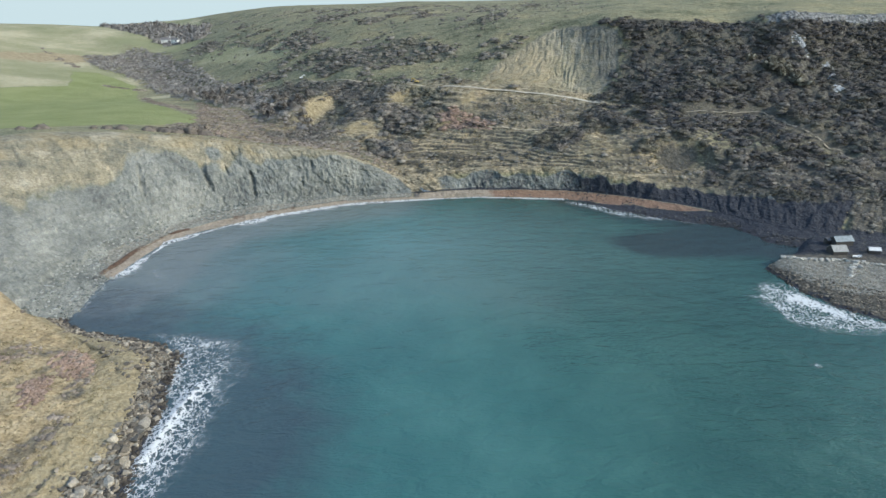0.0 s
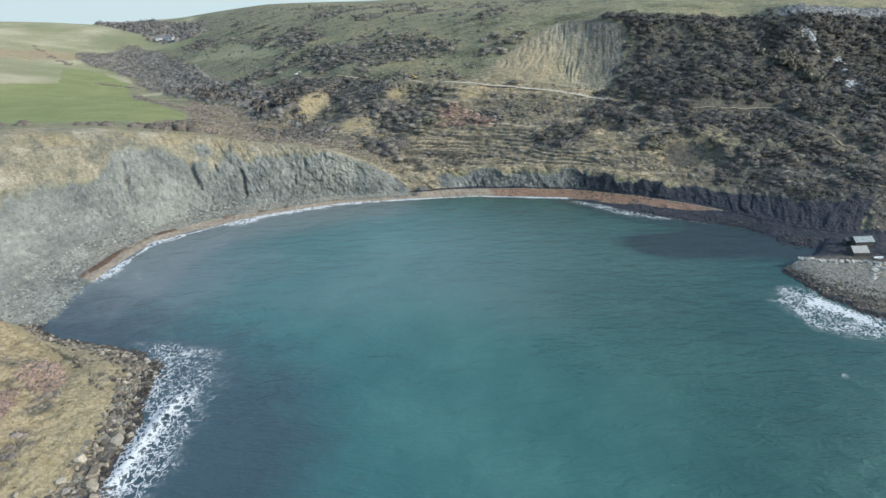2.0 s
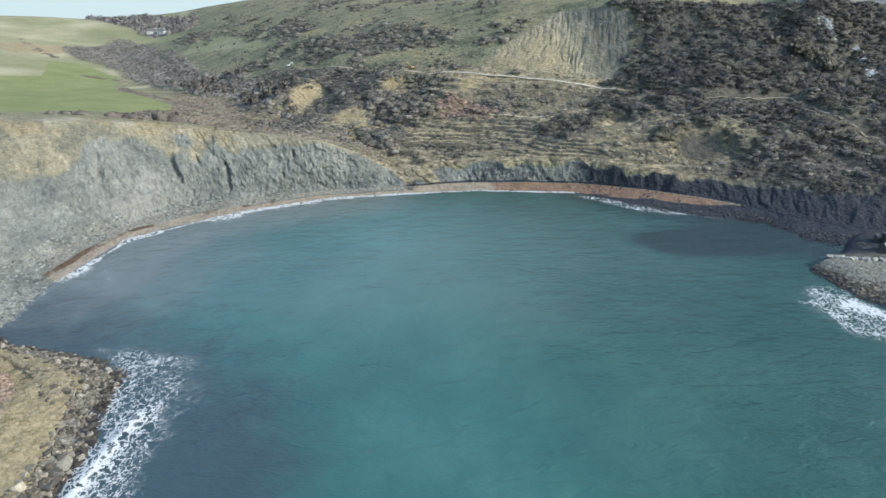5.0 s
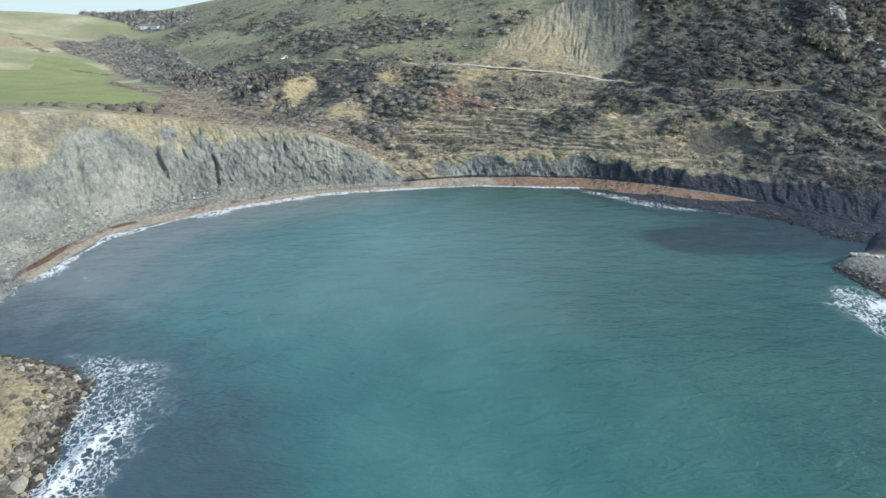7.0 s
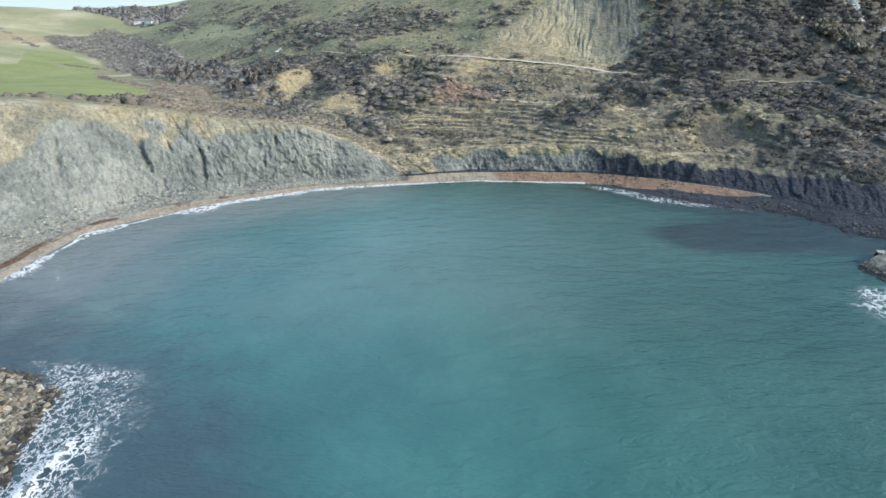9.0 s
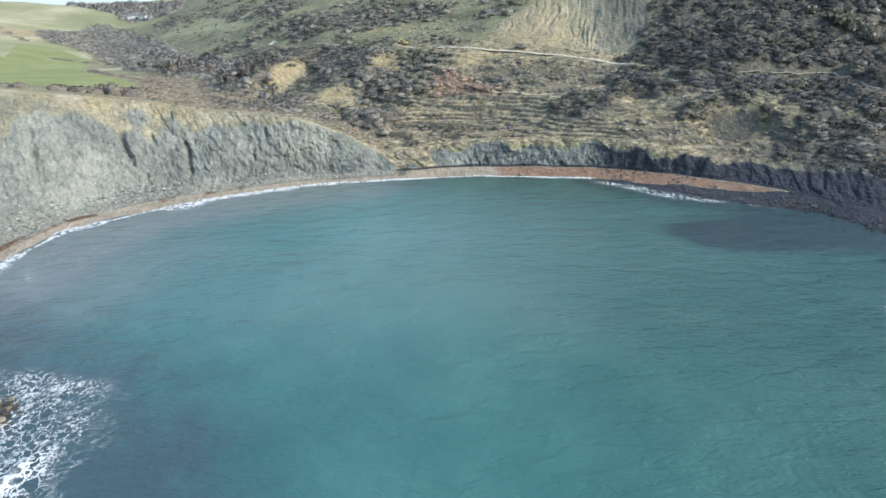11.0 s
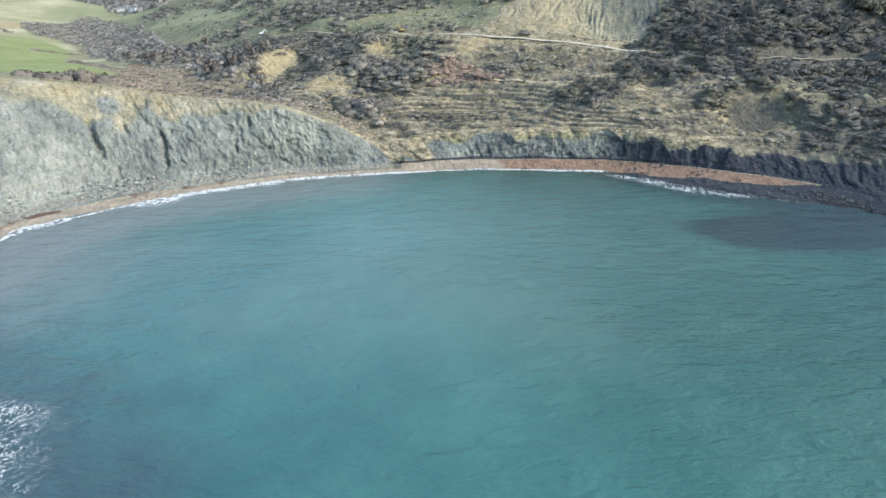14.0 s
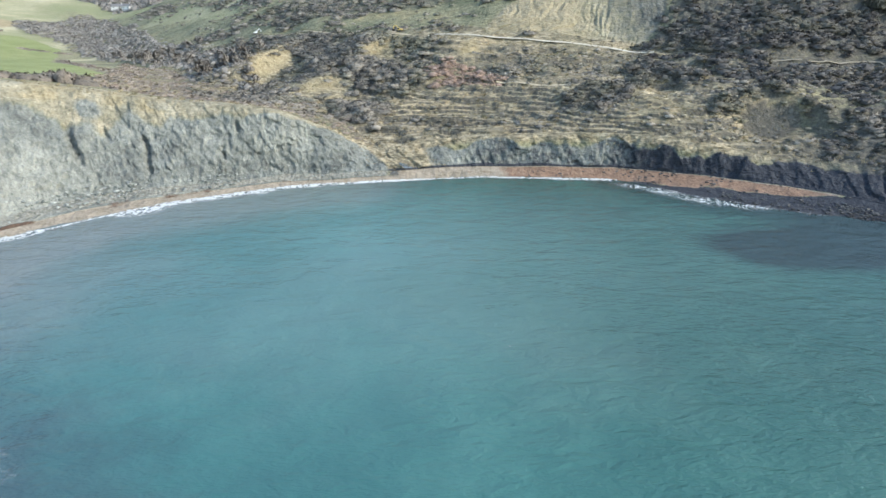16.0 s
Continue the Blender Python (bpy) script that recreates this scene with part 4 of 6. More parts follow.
weight(sea_mesh, "weed", np.clip(2.0 * np.exp(-(((SXX - 102 - 0.25 * (235 - SYY)) / 31) ** 4 + ((SYY - 233) / 11) ** 2)) + 0.62 * np.exp(-(((SXX + 44) / 26) ** 2 + ((SYY - 122) / 36) ** 2)) + 0.85 * np.exp(-(head_shore / 30.0) ** 2) + 0.8 * np.exp(-(east_shore / 13.0) ** 2), 0, 1))
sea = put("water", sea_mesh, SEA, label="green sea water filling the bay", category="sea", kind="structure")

# ---- plants ----
def plant_material(name, dark, mid, light, odd=None, gloss=0.9):
    m = Mat(name, gloss, 0.1)
    base = m.ramp(m.attr("tone"), [(0.05, dark), (0.5, mid), (0.95, light)])
    if odd:
        base = m.mix(m.ramp(m.noise(0.05, 4, 0.65), [(0.5, 0.0), (0.64, 0.85)]), base, odd)
    base = m.mix(1.0, base, m.ramp(m.noise(0.09, 4, 0.6), [(0.36, 0.78), (0.5, 1.0), (0.64, 1.22)]), "MULTIPLY")
    twig = m.noise(2.0, 6, 0.8, (1, 1, 0.6))
    base = m.mix(1.0, base, m.ramp(twig, [(0.36, 0.78), (0.5, 0.99), (0.64, 1.22)]), "MULTIPLY")
    m.bump(twig, 0.4, 0.35)
    return m.done(base)


# scrub and bare_trees colours are lifted to stand in for distant haze
SCRUB = plant_material("scrub", (0.125, 0.113, 0.096), (0.178, 0.161, 0.135), (0.245, 0.22, 0.178), (0.18, 0.168, 0.118))
THICKET = plant_material("thicket", (0.085, 0.078, 0.068), (0.122, 0.112, 0.097), (0.172, 0.156, 0.13), (0.12, 0.114, 0.082))
# dark bare scrub, lowered further for the shade on the east slopes
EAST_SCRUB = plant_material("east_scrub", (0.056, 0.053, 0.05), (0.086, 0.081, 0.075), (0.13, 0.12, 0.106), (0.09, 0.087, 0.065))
WOODS = plant_material("bare_trees", (0.22, 0.204, 0.18), (0.26, 0.24, 0.209), (0.3, 0.275, 0.237), (0.25, 0.22, 0.182))
HEATH = plant_material("heath", (0.15, 0.128, 0.108), (0.205, 0.174, 0.142), (0.265, 0.225, 0.178), (0.225, 0.172, 0.132))
STRAW = plant_material("dry_grass", (0.16, 0.13, 0.075), (0.26, 0.21, 0.125), (0.36, 0.30, 0.185), (0.14, 0.13, 0.068))
RUSSET = plant_material("russet_brush", (0.23, 0.165, 0.125), (0.285, 0.205, 0.157), (0.34, 0.25, 0.195))
HEDGE = plant_material("hedge", (0.12, 0.104, 0.086), (0.155, 0.134, 0.11), (0.19, 0.164, 0.132))
BARK = Mat("bark", 0.9).done((0.09, 0.075, 0.06))


def ball(level):
    bm = bmesh.new()
    bmesh.ops.create_icosphere(bm, subdivisions=level, radius=1.0)
    v = np.array([p.co for p in bm.verts])
    f = np.array([[p.index for p in q.verts] for q in bm.faces])
    bm.free()
    return v, f


def spikes(count, rng, flat, reach, width, upright=0.5):
    """Slender triangles that stand out of a dome: the twigs of a bare bush."""
    d = rng.normal(size=(count, 3))
    d[:, 2] = np.abs(d[:, 2])
    d /= np.linalg.norm(d, axis=1, keepdims=True)
    root = d * rng.uniform(0.55, 0.95, (count, 1)) * (1, 1, flat)
    way = d * (1 - upright) + (0, 0, upright) + rng.normal(size=(count, 3)) * 0.25
    way /= np.linalg.norm(way, axis=1, keepdims=True)
    side = np.cross(way, rng.normal(size=(count, 3)))
    side /= np.linalg.norm(side, axis=1, keepdims=True)
    size = reach * rng.uniform(0.6, 1.3, (count, 1))
    v = np.stack([root - side * width * size, root + side * width * size, root + way * size], 1).reshape(-1, 3)
    return v, np.arange(3 * count).reshape(-1, 3)


def unit(v):
    return v / (np.linalg.norm(v, axis=-1, keepdims=True) + 1e-9)


def soft_normals(v, f):
    """Vertex normals of a triangle mesh, from its faces."""
    n = np.zeros_like(v)
    fn = np.cross(v[f[:, 1]] - v[f[:, 0]], v[f[:, 2]] - v[f[:, 0]])
    for k in range(3):
        np.add.at(n, f[:, k], fn)
    return unit(n)


def join(*pieces):
    verts, faces, n = [], [], 0
    for v, f in pieces:
        verts.append(v)
        faces.append(f + n)
        n += len(v)
    return np.concatenate(verts), np.concatenate(faces)


def lumps(d, seed, fine):
    """How far a bush reaches in the directions d: a dome of rounded clumps."""
    big = vnoise(d[:, 0] * 1.4 + 5, d[:, 1] * 1.4 + 1.3 * d[:, 2], seed)
    small = 1 - np.abs(2 * vnoise(d[:, 0] * 2.6 + 9, d[:, 1] * 2.6 + 2.2 * d[:, 2], seed + 1) - 1)
    return 0.62 + 0.5 * big + fine * (small - 0.5)


def bush_shape(seed, flat=0.75, level=1, twigs=60, reach=0.4, width=0.36, fine=0.4, lit=0.45):
    """A clumped dome with ragged twig ends over it: places, faces and the normals of its clumps."""
    rng = np.random.default_rng(seed)
    d, f = ball(level)
    v = d * lumps(d, seed, fine)[:, None] * (1, 1, flat)
    v[:, 2] = np.maximum(v[:, 2], -0.25)
    n = unit(soft_normals(v, f) + (0, 0, lit))
    if not twigs:
        return v, f, n
    t = rng.normal(size=(twigs, 3))
    t[:, 2] = np.abs(t[:, 2]) - 0.1
    t = unit(t)
    root = t * (lumps(t, seed, fine) * rng.uniform(0.9, 1.1, twigs))[:, None] * (1, 1, flat)
    near = np.argmax(t @ d.T, axis=1)
    out = unit(n[near] + 0.35 * t)
    way = unit(np.cross(out, rng.normal(size=(twigs, 3))) + out * rng.uniform(0.2, 0.8, (twigs, 1)) + (0, 0, 0.3))
    side = unit(np.cross(out, way))
    size = reach * rng.uniform(0.5, 1.4, (twigs, 1))
    tv = np.stack([root + side * width * size, root - side * width * size, root + way * size], 1)
    tn = np.repeat(unit(out + rng.normal(size=(twigs, 3)) * 0.4)[:, None], 3, 1)
    return np.concatenate([v, tv.reshape(-1, 3)]), np.concatenate([f, np.arange(3 * twigs).reshape(-1, 3) + len(v)]), np.concatenate([n, tn.reshape(-1, 3)])


def tree_shape(seed, twigs=95):
    """A bare crown: lumps of twigs over a forked stem, height about 2.3."""
    rng = np.random.default_rng(seed)
    parts = []
    for _ in range(4):
        v, f = ball(1)
        v = v * (0.24 + 0.24 * vnoise(v[:, 0] * 2 + 3, v[:, 1] * 2 + v[:, 2], seed)[:, None]) * (1, 1, 0.9)
        parts.append((v + (rng.uniform(-0.5, 0.5), rng.uniform(-0.5, 0.5), rng.uniform(0.9, 1.6)), f))
    tv, tf = spikes(twigs, rng, 1.1, 0.5, 0.14, 0.55)
    parts.append((tv + (0, 0, 0.85), tf))
    v, f = join(*parts)
    return v, f, unit((v - (0, 0, 1.0)) * 0.6 + (0, 0, 1.0))


def stem_shape(seed):
    """A tapered trunk with three limbs."""
    rng = np.random.default_rng(seed)
    pieces = []

    def limb(a, b, r0, r1):
        a, b = np.array(a), np.array(b)
        ring = np.array([(math.cos(k * math.pi / 3), math.sin(k * math.pi / 3), 0) for k in range(6)])
        v = np.concatenate([a + ring * r0, b + ring * r1])
        f = [(k, (k + 1) % 6, 6 + (k + 1) % 6) for k in range(6)] + [(k, 6 + (k + 1) % 6, 6 + k) for k in range(6)]
        pieces.append((v, np.array(f)))

    limb((0, 0, -0.3), (0, 0, 0.8), 0.085, 0.055)
    for k in range(3):
        a = k * 2.1 + rng.uniform(0, 1)
        limb((0, 0, 0.75), (0.45 * math.cos(a), 0.45 * math.sin(a), 1.5), 0.05, 0.02)
    return join(*pieces)


def scatter(shapes, places, sizes, heights, rng):
    """Many turned and scaled copies of the shapes as one mesh's arrays."""
    pick = rng.integers(0, len(shapes), len(places))
    tone = rng.random(len(places))
    parts, turned, tones = [], [], []
    for k, (v, f, *soft) in enumerate(shapes):
        m = pick == k
        n = int(m.sum())
        if not n:
            continue
        a = rng.uniform(0, 2 * math.pi, n)
        c, s = np.cos(a)[:, None], np.sin(a)[:, None]
        sq = rng.uniform(0.8, 1.25, n)[:, None]
        x, y = v[None, :, 0] * sizes[m][:, None] * sq, v[None, :, 1] * sizes[m][:, None] / sq
        w = np.stack([x * c - y * s, x * s + y * c, v[None, :, 2] * heights[m][:, None]], -1) + places[m][:, None, :]
        faces = f[None] + (np.arange(n) * len(v))[:, None, None]
        parts.append((w.reshape(-1, 3), faces.reshape(-1, 3)))
        tones.append(np.repeat(tone[m], len(v)))
        if soft:
            nx, ny, nz = soft[0].T
            turned.append(np.stack([nx * c - ny * s, nx * s + ny * c, nz + 0 * c], -1).reshape(-1, 3))
    v, f = join(*parts)
    return v, f, np.concatenate(turned) if turned else None, np.concatenate(tones)


def cell_area(g):
    a, b = g[1:, :-1] - g[:-1, :-1], g[:-1, 1:] - g[:-1, :-1]
    return np.linalg.norm(np.cross(a, b), axis=2)


LAND_AREA = cell_area(LAND)


def strew(g, area, density, count, rng):
    """Random places on a grid, as dense as told."""
    d = density if density.shape == area.shape else density[:-1, :-1]
    p = (area * d).ravel()
    k = rng.choice(p.size, count, p=p / p.sum())
    i, j = np.unravel_index(k, area.shape)
    a, b = rng.random((2, count, 1))
    return g[i, j] * (1 - a) * (1 - b) + g[i + 1, j] * a * (1 - b) + g[i, j + 1] * (1 - a) * b + g[i + 1, j + 1] * a * b


BUSHES = [bush_shape(s, lit=0.9) for s in range(8)]
ROUND = [bush_shape(s + 50, 0.8, 1, 60, 0.4, 0.36, lit=0.8) for s in range(8)]
CROWNS = [bush_shape(s + 30, 1.0, 1, 60, 0.5, 0.24, 0.3, 2.0) for s in range(6)]
SMALL = [bush_shape(s + 80, 0.75, 1, 26, 0.4, 0.4, 0.2) for s in range(6)]
LOW = [bush_shape(s + 20, 0.5, 1, 30, 0.4, 0.34) for s in range(4)]
TUFTS = [spikes(14, np.random.default_rng(s + 60), 0.3, 0.9, 0.10, 0.75) for s in range(4)]


def cover(name, key, count, shapes, small, large, squat, mat, label, category, seed, power=1.0, skew=2.0):
    rng = np.random.default_rng(seed)
    p = strew(LAND, LAND_AREA, ZONE[key] ** power, count, rng)
    s = small + (large - small) * rng.random(count) ** skew
    h = s * squat * rng.uniform(0.75, 1.25, count)
    mesh = plant_mesh(name, *scatter(shapes, p - np.stack([0 * s, 0 * s, 0.1 * h], -1), s, h, rng))
    return put(name, mesh, mat, None, label, category, "stuff")


cover("valley_woodland", "wood", 3300, CROWNS, 0.9, 2.6, 0.62, WOODS, "bare grey winter trees crowding the valley floor", "woodland", 201)
cover("far_woodland", "far_wood", 900, CROWNS, 2.4, 5.0, 1.0, WOODS, "bare grey wood on the far slope", "woodland", 202)
cover("slope_scrub", "thicket", 2000, BUSHES, 0.9, 3.9, 0.5, SCRUB, "dark thorn and gorse scrub on the green hill", "scrub", 203)
cover("slump_scrub", "slump", 1800, BUSHES, 0.7, 3.0, 0.5, SCRUB, "grey-brown thorn scrub on the slumped slopes", "scrub", 209, 1.0, 1.3)
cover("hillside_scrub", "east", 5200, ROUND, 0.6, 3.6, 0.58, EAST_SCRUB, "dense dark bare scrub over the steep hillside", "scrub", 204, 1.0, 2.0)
cover("hummock_scrub", "hummock", 700, BUSHES, 0.9, 2.8, 0.55, SCRUB, "grey-brown thorn on the slumped hummocks", "scrub", 216, 1.0, 1.3)
cover("terrace_thickets", "clump", 800, BUSHES, 0.9, 3.0, 0.58, THICKET, "dark thorn thickets on the dry terraces", "scrub", 210, 1.0, 1.3)
cover("terrace_scrub", "tuft", 1500, SMALL, 0.5, 1.9, 0.55, SCRUB, "dark brambles scattered over the dry terrace", "scrub", 205)
cover("buttress_scrub", "buttress", 700, BUSHES, 0.5, 1.8, 0.6, SCRUB, "brown scrub clinging to the slope behind the huts", "scrub", 211)
cover("russet_brush", "russet", 420, LOW, 0.7, 1.9, 0.7, RUSSET, "russet brush spread over the slumped clay", "scrub", 212)
cover("field_brush", "bank", 420, LOW, 0.8, 2.2, 0.6, HEATH, "brown brush on the banks round the green field", "scrub", 213)
cover("low_slope_scrub", "low", 1300, BUSHES, 0.5, 2.4, 0.5, EAST_SCRUB, "brambles darkened for shade on the slope above the cliff", "scrub", 214)
cover("brae_scrub", "brae", 600, SMALL, 0.5, 1.8, 0.55, SCRUB, "grey brush on the slope below the chalk track", "scrub", 215)
cover("heath_scrub", "heath", 1500, LOW, 0.6, 2.6, 0.45, HEATH, "low brown heath behind the cliff edge", "scrub", 206)
cover("dry_grass", "straw", 9000, TUFTS, 0.35, 0.9, 1.0, STRAW, "pale dry grass tussocks on the terraces", "grass", 207)
cover("hill_bushes", "speck", 1500, SMALL, 0.5, 2.3, 0.6, SCRUB, "small dark bushes dotted over the green hill", "scrub", 208)

# ---- single plants near the cliff edge and the valley mouth ----
def land_height(x, y):
    """The land's height at places in plan, from the nearest grid points."""
    flat = LAND[40:].reshape(-1, 3)
    out = []
    for a, b in zip(np.atleast_1d(x), np.atleast_1d(y)):
        near = flat[(np.abs(flat[:, 0] - a) < 8) & (np.abs(flat[:, 1] - b) < 8)]
        d = np.hypot(near[:, 0] - a, near[:, 1] - b)
        k = np.argsort(d)[:4]
        w = 1 / (d[k] + 0.05)
        out.append(float((near[k, 2] * w).sum() / w.sum()))
    return np.array(out)


def bush(shape, mat, x, y, size, height, turn, label, group):
    ob = put("bush", plant_mesh("bush", *shape), mat, None, label, "bush", "", group)
    ob.matrix_basis = pose(x, y, float(land_height(x, y)[0]) - 0.1 * height, 0, 0, turn) @ Matrix.Diagonal((size, size, height, 1))
    return ob


rng = np.random.default_rng(301)
EDGE_BUSHES = [(-196, 293), (-187, 294), (-166, 300), (-160, 301), (-154, 302)]
for n, (x, y) in enumerate(EDGE_BUSHES):
    bush(bush_shape(70 + n, 0.8, 3, 220, 0.2, 0.4), HEDGE, x, y, rng.uniform(1.8, 3.2), rng.uniform(1.6, 2.6), rng.uniform(0, 360), "dark bare thorn bush on the field's edge", "bushes along the cliff edge")
for n in range(22):
    s = n / 21
    bush(bush_shape(90 + n, 0.7, 3, 200, 0.2, 0.4), HEDGE, -143 + 24 * s + rng.uniform(-2, 2), 306 + 8 * s + rng.uniform(-2, 3), rng.uniform(2.4, 3.8) + 1.2 * s, rng.uniform(2.0, 3.0) + 3.0 * math.exp(-((s - 0.75) / 0.2) ** 2), rng.uniform(0, 360),
         "brown hedge bush between field and cliff", "hedge bushes")
for n in range(14):
    bush(bush_shape(120 + n, 0.75, 3, 220, 0.24, 0.36), RUSSET, 9 + rng.uniform(-10, 12), 364 + rng.uniform(-6, 6), rng.uniform(1.4, 2.6), rng.uniform(1.0, 1.9), rng.uniform(0, 360),
         "russet brush on the slumped clay", "russet bushes")


def tree(seed, x, y, size, height, turn, label, group, mat):
    base = new("tree")
    base.matrix_basis = pose(x, y, float(land_height(x, y)[0]) - 0.2, 0, 0, turn) @ Matrix.Diagonal((size, size, height, 1))
    tagged(base, label, "tree", group)
    put("trunk", raw_mesh("trunk", *stem_shape(seed)), BARK, base)
    put("crown", plant_mesh("crown", *tree_shape(seed, 260)), mat, base)
    return base


tree_models = [tree(400 + n, -110 + 8 * n, 408 + 4 * n, 3.0, 3.0, 40 * n, "bare grey tree at the valley mouth", "valley trees", WOODS) for n in range(4)]
made = 4
for p in strew(LAND, LAND_AREA, ZONE["wood"] * (LY < 520), 46, rng):
    s = rng.uniform(1.9, 3.0)
    copy_thing(tree_models[made % 4], pose(p[0], p[1], p[2] - 0.2, 0, 0, rng.uniform(0, 360)) @ Matrix.Diagonal((s / 3.0, s / 3.0, s / 3.0, 1)))
    made += 1
pale_trees = [tree(420 + n, 196 + 3.2 * n, 388 - 3.4 * n, 3.2, 3.0, 50 * n, "pale bare tree on the steep hillside", "hillside trees", plant_material("pale_twigs", (0.20, 0.19, 0.142), (0.235, 0.222, 0.168), (0.27, 0.253, 0.194))) for n in range(3)]
for n in range(40):
    s = rng.uniform(0.5, 0.95)
    a, b = rng.uniform(-14, 14), rng.uniform(-9, 9)
    x, y = 199 + 0.8 * a - 0.5 * b, 378 - 0.55 * a + 0.8 * b
    copy_thing(pale_trees[n % 3], pose(x, y, float(land_height(x, y)[0]) - 0.2, 0, 0, rng.uniform(0, 360)) @ Matrix.Diagonal((s, s, s, 1)))


# ---- rocks ----
def rock_material(name, dark, light, stain):
    m = Mat(name, 0.88, 0.25)
    tone = m.ramp(m.random(), [(0.0, dark), (0.5, tuple((a + b) / 2 for a, b in zip(dark, light))), (1.0, light)])
    grain = m.ramp(m.noise(2.5, 6, 0.7), [(0.3, 0.62), (0.7, 1.25)])
    col = m.mix(1.0, tone, grain, "MULTIPLY")
    col = m.mix(m.ramp(m.noise(0.9, 4, 0.6), [(0.5, 0.0), (0.7, 0.7)]), col, stain)
    m.bump(m.noise(4, 6, 0.7), 0.7, 0.15)
    return m.done(col)


def rubble_material(name, dark, light, wet):
    m = Mat(name, 0.85, 0.25)
    tone = m.ramp(m.random(island=True), [(0.0, dark), (0.6, tuple((a + b) / 2 for a, b in zip(dark, light))), (1.0, light)])
    col = m.mix(m.ramp(m.attr("wet"), [(0.3, 0.0), (0.7, 0.9)]), tone, m.mix(m.random(island=True), tuple(0.6 * c for c in wet), tuple(1.5 * c for c in wet)))
    return m.done(m.mix(1.0, col, m.ramp(m.noise(2.2, 5, 0.7), [(0.3, 0.7), (0.7, 1.2)]), "MULTIPLY"))


BOULDER = rock_material("boulder", (0.075, 0.067, 0.055), (0.40, 0.36, 0.285), (0.11, 0.10, 0.075))
RUBBLE = rubble_material("rubble", (0.045, 0.039, 0.031), (0.26, 0.222, 0.165), (0.045, 0.038, 0.03))
LEDGE = rubble_material("ledge_rock", (0.035, 0.035, 0.036), (0.10, 0.097, 0.09), (0.03, 0.03, 0.03))
WALLSTONE = rock_material("wall_stone", (0.30, 0.285, 0.245), (0.48, 0.455, 0.39), (0.24, 0.23, 0.19))


def rock_shape(seed, points=12, squash=0.7):
    r = random.Random(seed)
    bm = bmesh.new()
    for _ in range(points):
        p = Vector((r.gauss(0, 1), r.gauss(0, 1), r.gauss(0, 1))).normalized()
        k = r.uniform(0.85, 1.1)
        bm.verts.new((p.x * k * 1.15, p.y * k * 0.9, p.z * k * squash))
    bmesh.ops.convex_hull(bm, input=bm.verts)
    loose = [v for v in bm.verts if not v.link_faces]
    bmesh.ops.delete(bm, geom=loose, context="VERTS")
    bmesh.ops.triangulate(bm, faces=bm.faces)
    bm.verts.index_update()
    v = np.array([p.co for p in bm.verts])
    f = np.array([[q.index for q in p.verts] for p in bm.faces])
    bm.free()
    return v, f


ROCKS = [rock_shape(s, 12, 0.72) for s in range(8)]
ROCK_MESHES = [raw_mesh("boulder", *r) for r in ROCKS]
WALL_MESHES = [raw_mesh("wall_stone", *r) for r in ROCKS]


def boulders(name, meshes, places, sizes, mat, label, category, group, seed):
    r = np.random.default_rng(seed)
    for n, (p, s) in enumerate(zip(places, sizes)):
        me = meshes[n % len(meshes)]
        if not me.materials:
            me.materials.append(mat)
        ob = tagged(new(name, me), label, category, group)
        ob.matrix_basis = pose(p[0], p[1], p[2] + 0.22 * s, r.uniform(-25, 25), r.uniform(-25, 25), r.uniform(0, 360)) @ Matrix.Diagonal((s * r.uniform(0.8, 1.3), s, s * r.uniform(0.75, 1.05), 1))


def rubble(name, places, sizes, mat, wet, label, seed):
    r = np.random.default_rng(seed)
    v, f, *_ = scatter(ROCKS, places + np.stack([0 * sizes, 0 * sizes, 0.15 * sizes], -1), sizes, sizes * r.uniform(0.6, 1.0, len(sizes)), r)
    me = raw_mesh(name, v, f)
    weight(me, "wet", wet(v))
    return put(name, me, mat, None, label, "rocks", "stuff")


HEAD_AREA = cell_area(HEAD)
HUg, HVg = np.meshgrid(HU, HV)
rng = np.random.default_rng(311)
big_zone = bump_at(HVg, 1.3, 2.0, 0.12) * step(4.2, 4.8, HUg) * (1 - step(6.3, 6.8, HUg))
p = strew(HEAD, HEAD_AREA, big_zone, 230, rng)
boulders("boulder", ROCK_MESHES, p, 0.45 + 1.3 * rng.random(230) ** 2.2, BOULDER, "large pale limestone boulder heaped on the shore", "boulder", "headland boulders", 312)
mid_zone = bump_at(HVg, 1.0, 1.7, 0.15) * bump_at(HUg, 0.8, 4.6, 0.3)
p = strew(HEAD, HEAD_AREA, mid_zone, 110, rng)
boulders("boulder", ROCK_MESHES, p, 0.4 + 0.55 * rng.random(110) ** 1.5, BOULDER, "weathered brown boulder at the headland's point", "boulder", "headland boulders", 313)
zone = bump_at(HVg, 0.85, 1.75, 0.2) + 0.16 * bump_at(HVg, 1.9, 2.9, 0.2) * step(0.45, 0.6, fbm(HEAD[..., 0] * 0.12, HEAD[..., 1] * 0.12, 131, 3))
p = strew(HEAD, HEAD_AREA, zone, 6500, rng)
rubble("shore_rubble", p, 0.14 + 0.8 * rng.random(6500) ** 3.2, RUBBLE, lambda v: 1 - step(0.5, 1.3, v[:, 2] + 0.6 * (vnoise(v[:, 0] * 0.5, v[:, 1] * 0.5, 133) - 0.5)), "brown weed-dark rubble along the headland shore", 314)
p = strew(HEAD, HEAD_AREA, bump_at(HVg, 2.6, 4.6, 0.2), 420, rng)
rubble("slope_stones", p, 0.10 + 0.22 * rng.random(420) ** 2, RUBBLE, lambda v: 0 * v[:, 2], "pale stones lying in the dry headland grass", 315)
